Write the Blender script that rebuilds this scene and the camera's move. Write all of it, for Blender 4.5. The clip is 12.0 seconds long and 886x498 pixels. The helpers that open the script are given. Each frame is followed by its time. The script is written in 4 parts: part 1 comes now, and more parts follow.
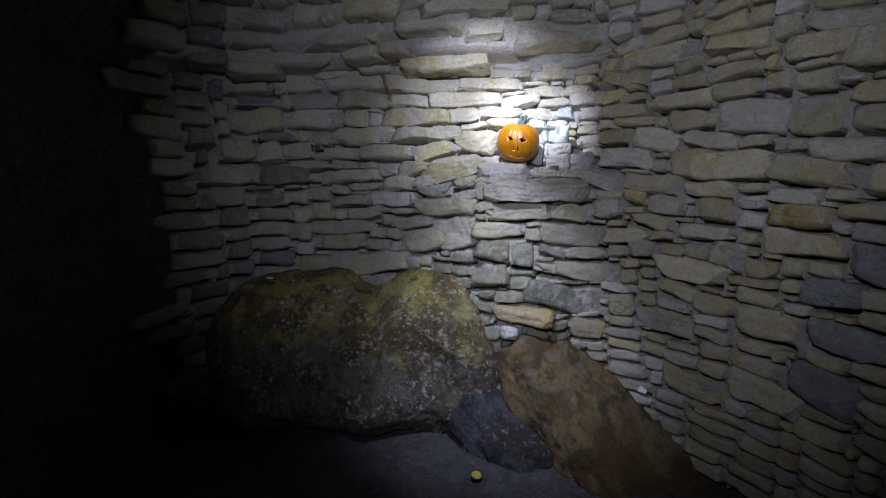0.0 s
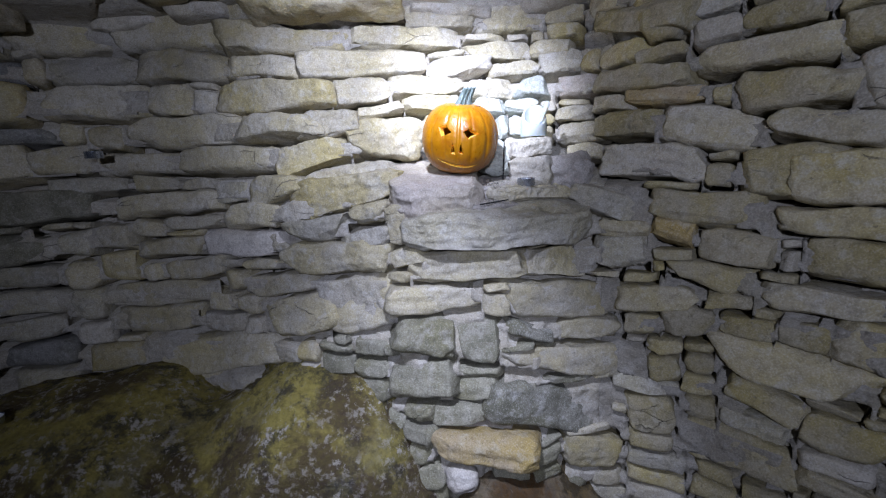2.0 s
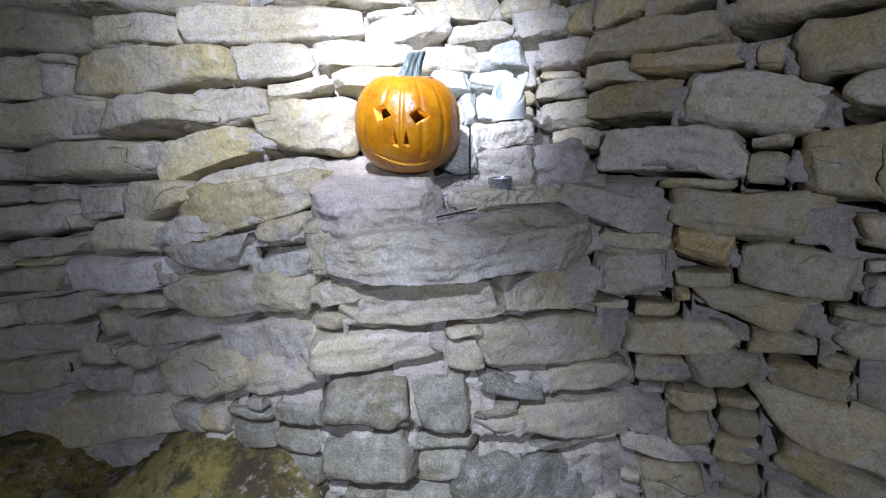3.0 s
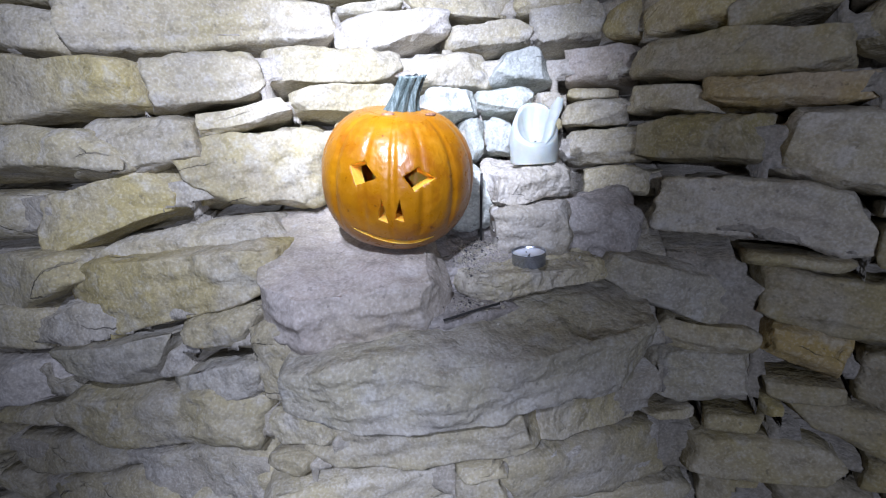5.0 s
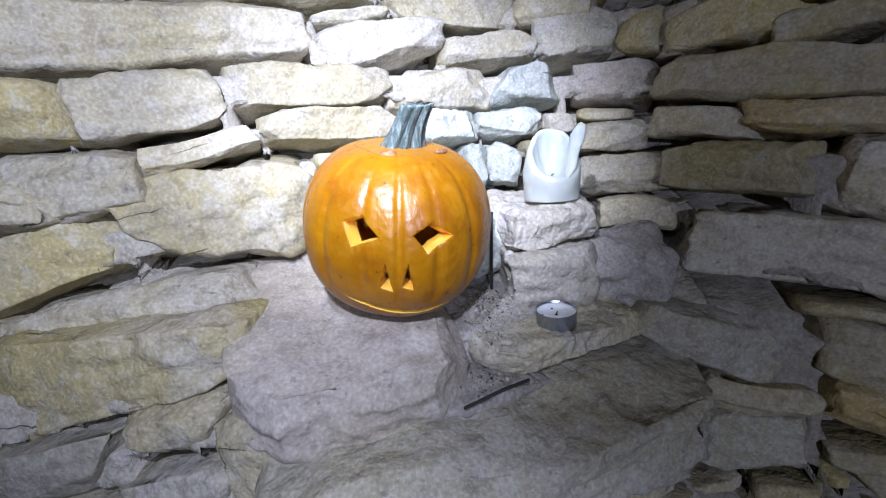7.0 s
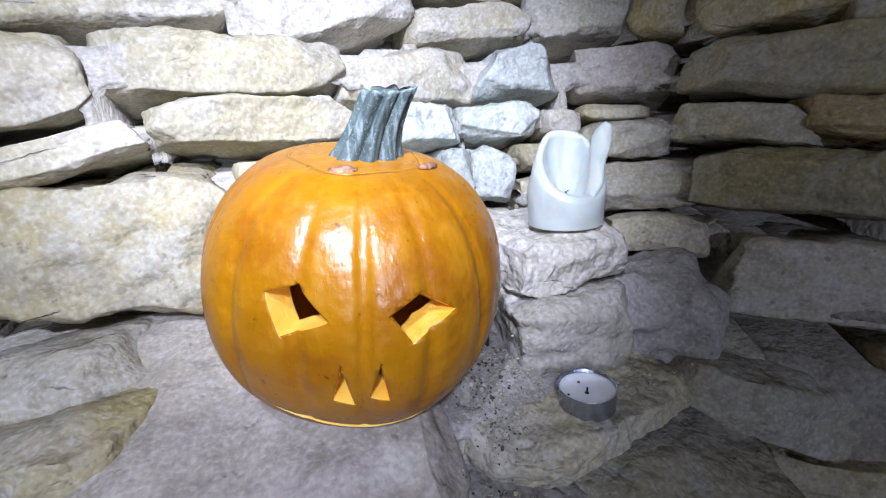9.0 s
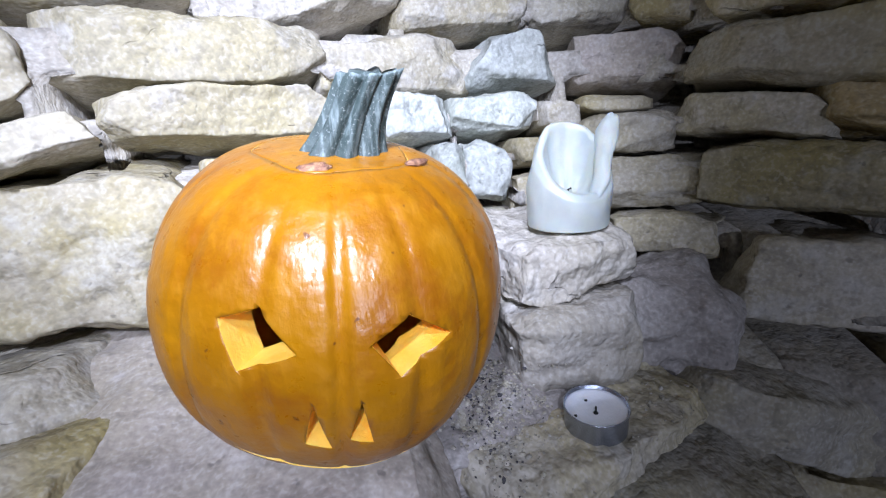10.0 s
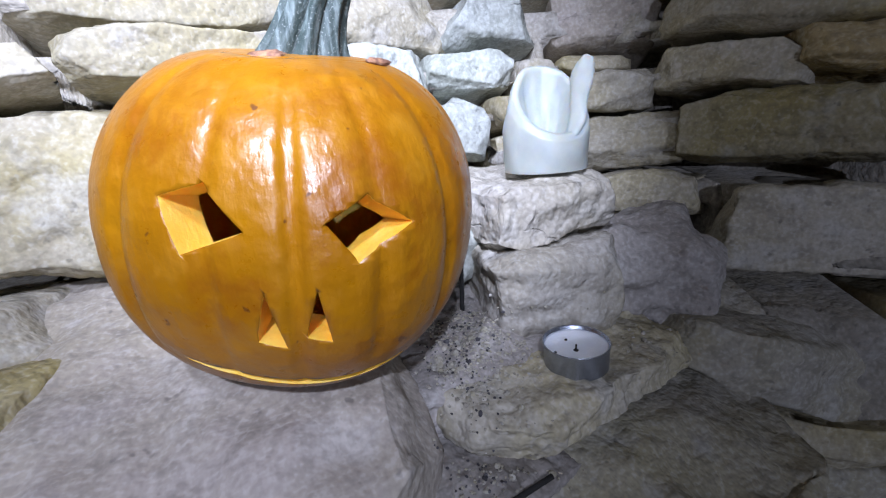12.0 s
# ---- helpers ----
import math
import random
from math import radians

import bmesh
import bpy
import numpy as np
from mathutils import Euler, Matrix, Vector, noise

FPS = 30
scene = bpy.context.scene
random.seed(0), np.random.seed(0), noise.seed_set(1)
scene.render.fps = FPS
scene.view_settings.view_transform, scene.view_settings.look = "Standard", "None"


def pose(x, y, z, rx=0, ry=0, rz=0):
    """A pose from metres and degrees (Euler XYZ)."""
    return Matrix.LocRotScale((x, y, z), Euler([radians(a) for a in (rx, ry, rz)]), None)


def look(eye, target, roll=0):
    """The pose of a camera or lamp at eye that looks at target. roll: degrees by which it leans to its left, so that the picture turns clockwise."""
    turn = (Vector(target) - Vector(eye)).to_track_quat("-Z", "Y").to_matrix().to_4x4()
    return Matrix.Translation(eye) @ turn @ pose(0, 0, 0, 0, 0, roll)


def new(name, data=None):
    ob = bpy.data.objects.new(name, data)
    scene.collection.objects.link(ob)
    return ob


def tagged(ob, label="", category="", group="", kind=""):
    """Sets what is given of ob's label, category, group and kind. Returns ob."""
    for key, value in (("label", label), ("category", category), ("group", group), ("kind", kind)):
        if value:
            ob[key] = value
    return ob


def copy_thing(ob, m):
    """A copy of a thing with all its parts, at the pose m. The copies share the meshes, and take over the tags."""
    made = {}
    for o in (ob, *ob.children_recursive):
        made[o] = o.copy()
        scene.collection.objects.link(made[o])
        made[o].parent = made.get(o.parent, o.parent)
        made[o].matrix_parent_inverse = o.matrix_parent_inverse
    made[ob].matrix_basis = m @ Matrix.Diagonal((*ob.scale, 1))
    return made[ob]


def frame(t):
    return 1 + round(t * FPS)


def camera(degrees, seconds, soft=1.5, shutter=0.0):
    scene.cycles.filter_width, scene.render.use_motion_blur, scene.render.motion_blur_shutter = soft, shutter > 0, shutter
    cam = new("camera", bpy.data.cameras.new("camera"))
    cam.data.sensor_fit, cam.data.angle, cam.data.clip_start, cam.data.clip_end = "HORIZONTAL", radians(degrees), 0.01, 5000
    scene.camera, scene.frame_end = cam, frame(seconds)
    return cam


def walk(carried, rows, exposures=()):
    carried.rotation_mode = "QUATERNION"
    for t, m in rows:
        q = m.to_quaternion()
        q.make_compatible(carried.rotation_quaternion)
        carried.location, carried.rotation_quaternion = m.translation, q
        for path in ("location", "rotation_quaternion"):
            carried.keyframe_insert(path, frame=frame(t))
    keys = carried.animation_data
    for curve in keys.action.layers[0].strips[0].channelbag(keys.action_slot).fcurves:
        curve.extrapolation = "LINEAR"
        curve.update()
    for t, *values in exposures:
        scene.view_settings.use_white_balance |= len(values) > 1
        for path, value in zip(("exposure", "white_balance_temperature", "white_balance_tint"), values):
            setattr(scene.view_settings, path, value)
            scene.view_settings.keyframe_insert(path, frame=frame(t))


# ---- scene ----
cam = camera(89.6, 12.0, 1.2)
PATH = [
    (0, (0.152, -0.073, 1.1), (-0.001, 1.893, 0.765), -1.2),
    (0.5, (0.129, 0.165, 1.095), (0.038, 2.137, 0.775), -1.3),
    (1, (0.171, 0.416, 1.13), (0.155, 2.387, 0.79), -1.7),
    (1.5, (0.212, 0.581, 1.138), (0.249, 2.548, 0.778), -2.5),
    (2, (0.209, 0.785, 1.163), (0.325, 2.746, 0.786), -3.0),
    (2.5, (0.236, 0.923, 1.168), (0.399, 2.875, 0.763), -3.9),
    (3, (0.283, 1.064, 1.167), (0.493, 3.008, 0.746), -4.2),
    (3.5, (0.316, 1.157, 1.19), (0.537, 3.092, 0.733), -4.9),
    (3.7, (0.333, 1.186, 1.22), (0.541, 3.109, 0.708), -5.2),
    (5.3, (0.271, 1.312, 1.267), (0.611, 3.213, 0.743), -4.0),
    (5.5, (0.264, 1.317, 1.257), (0.629, 3.225, 0.782), -4.1),
    (6, (0.256, 1.346, 1.266), (0.656, 3.245, 0.787), -4.0),
    (6.5, (0.252, 1.37, 1.291), (0.682, 3.256, 0.784), -4.2),
    (7, (0.267, 1.412, 1.299), (0.708, 3.292, 0.781), -4.7),
    (7.2, (0.266, 1.424, 1.303), (0.723, 3.3, 0.782), -4.6),
    (8.8, (0.279, 1.553, 1.3), (0.921, 3.369, 0.759), -4.5),
    (9, (0.286, 1.557, 1.302), (0.916, 3.376, 0.76), -4.1),
    (9.5, (0.295, 1.569, 1.298), (0.936, 3.381, 0.744), -4.6),
    (10, (0.297, 1.589, 1.299), (0.963, 3.39, 0.737), -4.3),
    (10.5, (0.297, 1.596, 1.289), (0.977, 3.395, 0.737), -4.5),
    (11, (0.311, 1.593, 1.266), (1.004, 3.392, 0.734), -4.9),
    (11.5, (0.31, 1.581, 1.251), (1.007, 3.382, 0.731), -5.1),
    (12, (0.302, 1.583, 1.252), (1.015, 3.376, 0.725), -4.9),
]
EXPOSURES = [(0, 0.75), (1, 0.9), (2, 1.05), (3.5, 1.08), (5.5, 0.62), (7, 0.6), (9, 0.45), (12, 0.35)]
walk(cam, [(t, look(eye, target, roll)) for t, eye, target, roll in PATH], EXPOSURES)

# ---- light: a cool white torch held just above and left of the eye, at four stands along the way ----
world = bpy.data.worlds.new("world")
world.use_nodes = True
world.node_tree.nodes["Background"].inputs[0].default_value = (0.02, 0.022, 0.03, 1)
world.node_tree.nodes["Background"].inputs[1].default_value = 0.0
scene.world = world


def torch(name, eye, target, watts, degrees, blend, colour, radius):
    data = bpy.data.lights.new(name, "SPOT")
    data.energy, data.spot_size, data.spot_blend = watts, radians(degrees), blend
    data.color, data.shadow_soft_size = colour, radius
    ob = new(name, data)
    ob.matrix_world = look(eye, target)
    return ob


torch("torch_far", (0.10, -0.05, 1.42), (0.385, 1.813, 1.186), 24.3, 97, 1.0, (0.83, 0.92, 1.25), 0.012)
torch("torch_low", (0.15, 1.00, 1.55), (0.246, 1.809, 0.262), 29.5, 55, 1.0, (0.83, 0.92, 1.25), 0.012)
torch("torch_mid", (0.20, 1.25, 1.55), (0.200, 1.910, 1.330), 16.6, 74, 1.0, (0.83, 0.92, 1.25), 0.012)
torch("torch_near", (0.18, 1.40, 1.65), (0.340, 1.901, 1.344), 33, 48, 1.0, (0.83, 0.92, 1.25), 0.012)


# ---- materials ----
def nodes(name):
    m = bpy.data.materials.new(name)
    m.use_nodes = True
    t = m.node_tree
    return m, t, t.nodes["Principled BSDF"]


def node(t, kind, **values):
    n = t.nodes.new(kind)
    for key, value in values.items():
        n.inputs[key].default_value = value
    return n


def ramp(t, source, low, high, a=0.0, b=1.0):
    r = node(t, "ShaderNodeMapRange")
    r.inputs["From Min"].default_value, r.inputs["From Max"].default_value = low, high
    r.inputs["To Min"].default_value, r.inputs["To Max"].default_value = a, b
    t.links.new(source, r.inputs["Value"])
    return r.outputs["Result"]


def mixed(t, factor, a, b, mode="MIX"):
    m = t.nodes.new("ShaderNodeMix")
    m.data_type, m.blend_type = "RGBA", mode
    for socket, value in ((m.inputs[0], factor), (m.inputs[6], a), (m.inputs[7], b)):
        if isinstance(value, (int, float)):
            socket.default_value = value
        elif isinstance(value, tuple):
            socket.default_value = (*value, 1)
        else:
            t.links.new(value, socket)
    return m.outputs[2]


def spot_noise(t, where, scale, detail=6.0, rough=0.6):
    n = node(t, "ShaderNodeTexNoise", Scale=scale, Detail=detail, Roughness=rough)
    t.links.new(where, n.inputs["Vector"])
    return n.outputs["Fac"]


def shifted(t, spread=40.0):
    """Object coordinates, moved by chance from piece to piece."""
    where = t.nodes.new("ShaderNodeTexCoord").outputs["Object"]
    both = t.nodes.new("ShaderNodeMath")
    t.links.new(t.nodes.new("ShaderNodeObjectInfo").outputs["Random"], both.inputs[0])
    t.links.new(t.nodes.new("ShaderNodeNewGeometry").outputs["Random Per Island"], both.inputs[1])
    part_of = t.nodes.new("ShaderNodeMath")
    part_of.operation = "FRACT"
    t.links.new(both.outputs[0], part_of.inputs[0])
    chance = part_of.outputs[0]
    move = node(t, "ShaderNodeVectorMath")
    move.operation = "MULTIPLY_ADD"
    move.inputs[1].default_value = (1, 1, 1)
    far = t.nodes.new("ShaderNodeMath")
    far.operation = "MULTIPLY"
    far.inputs[1].default_value = spread
    t.links.new(chance, far.inputs[0])
    t.links.new(where, move.inputs[0])
    t.links.new(far.outputs[0], move.inputs[2])
    return move.outputs[0], chance


def relief(t, shader, heights, distance):
    """A bump from weighted heights."""
    total = None
    for socket, weight in heights:
        m = t.nodes.new("ShaderNodeMath")
        m.operation = "MULTIPLY_ADD"
        m.inputs[1].default_value = weight
        t.links.new(socket, m.inputs[0])
        if total is not None:
            t.links.new(total, m.inputs[2])
        else:
            m.inputs[2].default_value = 0
        total = m.outputs[0]
    b = node(t, "ShaderNodeBump", Strength=1.0, Distance=distance)
    t.links.new(total, b.inputs["Height"])
    t.links.new(b.outputs[0], shader.inputs["Normal"])


def rock(name, base, stain, patch, olive=0.55, rough=0.92, relief_depth=0.0024):
    """Weathered limestone: greyish ground, yellow and olive clouds, pale bloom, pits and grain."""
    m, t, s = nodes(name)
    at, chance = shifted(t)
    broad, cloud = spot_noise(t, at, 11, 5, 0.62), spot_noise(t, at, 7.5, 6, 0.6)
    bloom, fine = spot_noise(t, at, 30, 6, 0.62), spot_noise(t, at, 75, 3, 0.5)
    grain, pits = spot_noise(t, at, 300, 1, 0.5), spot_noise(t, at, 110, 2, 0.6)
    soft = spot_noise(t, at, 48, 2, 0.5)
    colour = mixed(t, ramp(t, broad, 0.42, 0.60), base, stain)
    colour = mixed(t, ramp(t, cloud, 0.47, 0.62, 0, olive), colour, tuple(c * k for c, k in zip(stain, (0.98, 0.94, 0.62))))
    colour = mixed(t, ramp(t, bloom, 0.52, 0.66, 0, 0.7), colour, patch)
    colour = mixed(t, ramp(t, fine, 0.50, 0.72, 0.0, 0.55), colour, tuple(c * 0.6 for c in stain))
    colour = mixed(t, ramp(t, spot_noise(t, at, 55, 5, 0.7), 0.44, 0.30, 0, 0.5), colour, tuple(c * 0.62 for c in base))
    colour = mixed(t, ramp(t, pits, 0.66, 0.74, 0, 0.6), colour, tuple(c * 0.35 for c in base))
    colour = mixed(t, ramp(t, grain, 0.50, 0.68, 0, 0.28), colour, tuple(c * 0.5 for c in base))
    colour = mixed(t, ramp(t, grain, 0.46, 0.32, 0, 0.3), colour, tuple(min(1, c * 1.25) for c in patch))
    warp = node(t, "ShaderNodeTexNoise", Scale=14.0, Detail=5.0, Roughness=0.6)
    t.links.new(at, warp.inputs["Vector"])
    bent = node(t, "ShaderNodeVectorMath")
    bent.operation, bent.inputs[1].default_value = "MULTIPLY_ADD", (0.05, 0.05, 0.035)
    t.links.new(warp.outputs["Color"], bent.inputs[0])
    t.links.new(at, bent.inputs[2])
    flat = node(t, "ShaderNodeVectorMath")
    flat.operation, flat.inputs[1].default_value = "MULTIPLY", (0.45, 0.45, 1.6)
    t.links.new(bent.outputs[0], flat.inputs[0])
    cells = node(t, "ShaderNodeTexVoronoi", Scale=11.0)
    cells.feature = "DISTANCE_TO_EDGE"
    t.links.new(flat.outputs[0], cells.inputs["Vector"])
    crack = t.nodes.new("ShaderNodeMath")
    crack.operation = "MULTIPLY"
    t.links.new(ramp(t, cells.outputs["Distance"], 0.013, 0.003), crack.inputs[0])
    t.links.new(ramp(t, spot_noise(t, at, 7, 3), 0.60, 0.68, 0, 0.75), crack.inputs[1])
    colour = mixed(t, crack.outputs[0], colour, tuple(c * 0.45 for c in base))
    tone = node(t, "ShaderNodeHueSaturation")
    t.links.new(ramp(t, chance, 0, 1, 0.82, 1.14), tone.inputs["Value"])
    t.links.new(colour, tone.inputs["Color"])
    t.links.new(tone.outputs[0], s.inputs["Base Color"])
    s.inputs["Roughness"].default_value = rough
    s.inputs["Specular IOR Level"].default_value = 0.25
    relief(t, s, ((fine, 0.55), (soft, 1.6), (grain, 0.16), (pits, -0.8), (crack.outputs[0], -1.5)), relief_depth)
    return m


TONES = {
    "cream": rock("limestone_cream", (0.41, 0.375, 0.305), (0.405, 0.355, 0.235), (0.48, 0.455, 0.415), 0.5),
    "ochre": rock("limestone_ochre", (0.405, 0.36, 0.265), (0.395, 0.335, 0.18), (0.46, 0.435, 0.375), 0.7),
    "rust": rock("limestone_rust", (0.37, 0.30, 0.20), (0.36, 0.27, 0.12), (0.43, 0.39, 0.31), 0.7),
    "pale": rock("limestone_pale", (0.44, 0.405, 0.355), (0.42, 0.38, 0.305), (0.51, 0.49, 0.455), 0.3),
    "grey": rock("limestone_grey", (0.38, 0.355, 0.31), (0.365, 0.335, 0.26), (0.45, 0.435, 0.405), 0.4),
    "pink": rock("limestone_pink", (0.42, 0.372, 0.335), (0.39, 0.345, 0.29), (0.48, 0.445, 0.415), 0.3, 0.92, 0.0013),
    "mossy": rock("limestone_mossy", (0.27, 0.255, 0.20), (0.19, 0.18, 0.13), (0.38, 0.36, 0.31)),
    "dark": rock("limestone_dark", (0.225, 0.215, 0.18), (0.14, 0.135, 0.10), (0.42, 0.41, 0.385)),
    "slate": rock("limestone_slate", (0.25, 0.245, 0.235), (0.19, 0.185, 0.17), (0.34, 0.34, 0.335)),
    "white": rock("limestone_white", (0.50, 0.465, 0.43), (0.46, 0.42, 0.38), (0.58, 0.55, 0.525), 0.15),
    "lime": rock("limestone_limewashed", (0.45, 0.465, 0.425), (0.39, 0.41, 0.355), (0.55, 0.57, 0.54), 0.1),
    "olive": rock("limestone_olive", (0.365, 0.325, 0.24), (0.35, 0.298, 0.165), (0.43, 0.405, 0.345), 0.7),
    "earth": rock("ledge_dust", (0.33, 0.305, 0.285), (0.28, 0.25, 0.225), (0.40, 0.38, 0.36), 0.1, 0.97, 0.0022),
}
MORTAR = rock("earth_mortar", (0.35, 0.325, 0.285), (0.31, 0.28, 0.23), (0.41, 0.39, 0.36), 0.3, 0.97, 0.0032)
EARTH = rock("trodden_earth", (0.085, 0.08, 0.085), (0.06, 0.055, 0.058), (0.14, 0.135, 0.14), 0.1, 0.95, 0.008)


def lichen_rock(name, base, moss, spots, share, moss_from):
    """A boulder with a mossy top, dark stains and pale lichen."""
    m, t, s = nodes(name)
    at = t.nodes.new("ShaderNodeTexCoord").outputs["Object"]
    axes = t.nodes.new("ShaderNodeSeparateXYZ")
    t.links.new(at, axes.inputs[0])
    broad, mid = spot_noise(t, at, 5, 7, 0.7), spot_noise(t, at, 13, 9, 0.75)
    fine, dots = spot_noise(t, at, 75, 8, 0.75), spot_noise(t, at, 48, 6, 0.75)
    high = t.nodes.new("ShaderNodeMath")
    high.operation = "MULTIPLY_ADD"
    high.inputs[1].default_value = 0.75
    t.links.new(axes.outputs["Z"], high.inputs[0])
    t.links.new(broad, high.inputs[2])
    colour = mixed(t, ramp(t, high.outputs[0], moss_from, moss_from + 0.2), base, moss)
    colour = mixed(t, ramp(t, mid, 0.48, 0.58, 0, 0.92), colour, tuple(c * 0.28 for c in base))
    colour = mixed(t, ramp(t, spot_noise(t, at, 4.2, 6, 0.65), 0.48, 0.56, 0, 0.85), colour, tuple(c * k for c, k in zip(base, (0.5, 0.36, 0.25))))
    colour = mixed(t, ramp(t, fine, 0.45, 0.68, 0, 0.75), colour, tuple(c * 0.4 for c in moss))
    both = t.nodes.new("ShaderNodeMath")
    both.operation = "MULTIPLY"
    t.links.new(ramp(t, dots, share, share + 0.07), both.inputs[0])
    t.links.new(ramp(t, spot_noise(t, at, 7, 4), 0.42, 0.6, 0.1, 0.9), both.inputs[1])
    colour = mixed(t, both.outputs[0], colour, spots)
    colour = mixed(t, ramp(t, spot_noise(t, at, 17, 9, 0.72), 0.60, 0.68, 0, 0.7), colour, tuple(c * 0.8 for c in spots))
    t.links.new(colour, s.inputs["Base Color"])
    s.inputs["Roughness"].default_value, s.inputs["Specular IOR Level"].default_value = 0.8, 0.3
    relief(t, s, ((fine, 1.0), (mid, 1.6), (dots, 0.6)), 0.012)
    return m


BOULDER = lichen_rock("mossy_boulder", (0.17, 0.16, 0.145), (0.40, 0.33, 0.09), (0.58, 0.53, 0.47), 0.53, 0.47)
BROWN = lichen_rock("brown_boulder", (0.25, 0.175, 0.075), (0.26, 0.23, 0.19), (0.34, 0.31, 0.26), 0.62, 0.6)
BLUE = lichen_rock("grey_boulder", (0.10, 0.105, 0.12), (0.11, 0.11, 0.12), (0.30, 0.32, 0.36), 0.57, 0.6)


# ---- the chamber: its plan is a radius by bearing and height, about a middle post ----
MIDDLE = (0.2, 1.0)
BEARING = (-180, -150, -120, -95, -75, -60, -48, -37, -28, -18, -8, 0, 8, 15, 20, 25, 28.5, 31, 35, 44, 51, 58, 65, 80, 100, 120, 150, 180)
WALL = (1.55, 1.5, 1.45, 1.45, 1.5, 1.52, 1.46, 1.31, 1.14, 0.97, 0.92, 0.94, 0.97, 1.02, 1.045, 1.055, 1.01, 0.965, 0.935, 0.925, 0.89, 0.872, 0.885, 0.93, 1.05, 1.25, 1.5, 1.55)
BULGE = (0, 0, 0, 0, 0, 0, 0, 0.05, 0.08, 0.08, 0.13, 0.22, 0.24, 0.29, 0.29, 0.24, 0.17, 0.1, 0.075, 0.045, 0.02, 0, 0, 0, 0, 0, 0, 0)
CORBEL = (0.3, 0.3, 0.3, 0.3, 0.5, 0.6, 0.8, 1, 1, 1, 1, 1, 1, 1, 0.9, 0.7, 0.5, 0.3, 0.1, 0, 0, 0, 0, 0, 0.1, 0.2, 0.3, 0.3)
HEIGHT = (0, 0.6, 0.92, 1.02, 1.09, 1.15, 1.3, 1.5, 1.575, 1.59, 1.8, 2.1)
BULGE_AT = (1, 1, 1, 0.95, 0.75, 0.15, 0, 0, 0, 0, 0, 0)
CORBEL_AT = (0, 0, 0, 0, 0, 0, 0, 0.1, 0.11, -0.14, -0.24, -0.5)


def radius(bearing, z):
    return float(np.interp(bearing, BEARING, WALL) - np.interp(bearing, BEARING, BULGE) * np.interp(z, HEIGHT, BULGE_AT)
                 + np.interp(bearing, BEARING, CORBEL) * np.interp(z, HEIGHT, CORBEL_AT))


def wall_point(bearing, z, back=0.0):
    a, r = radians(bearing), radius(bearing, z) + back
    return Vector((MIDDLE[0] + r * math.sin(a), MIDDLE[1] + r * math.cos(a), z))


def mesh_object(name, verts, faces, material, parent=None, smooth=True):
    me = bpy.data.meshes.new(name)
    me.from_pydata(verts, [], faces)
    me.update()
    if smooth:
        me.polygons.foreach_set("use_smooth", [True] * len(me.polygons))
    me.materials.append(material)
    ob = new(name, me)
    ob.parent = parent
    return ob


def part(name, bm, material, parent=None, label="", smooth=True):
    me = bpy.data.meshes.new(name)
    bmesh.ops.recalc_face_normals(bm, faces=bm.faces)
    bm.to_mesh(me)
    bm.free()
    if smooth:
        me.polygons.foreach_set("use_smooth", [True] * len(me.polygons))
    me.materials.append(material)
    ob = new(name, me)
    ob.parent = parent
    if label:
        tagged(ob, label)
    return ob


def wall_sector(name, label):
    """A stretch of wall, as yet without its earth-packed core."""
    return tagged(mesh_object(name, [], [], MORTAR), label, "wall", kind="structure")


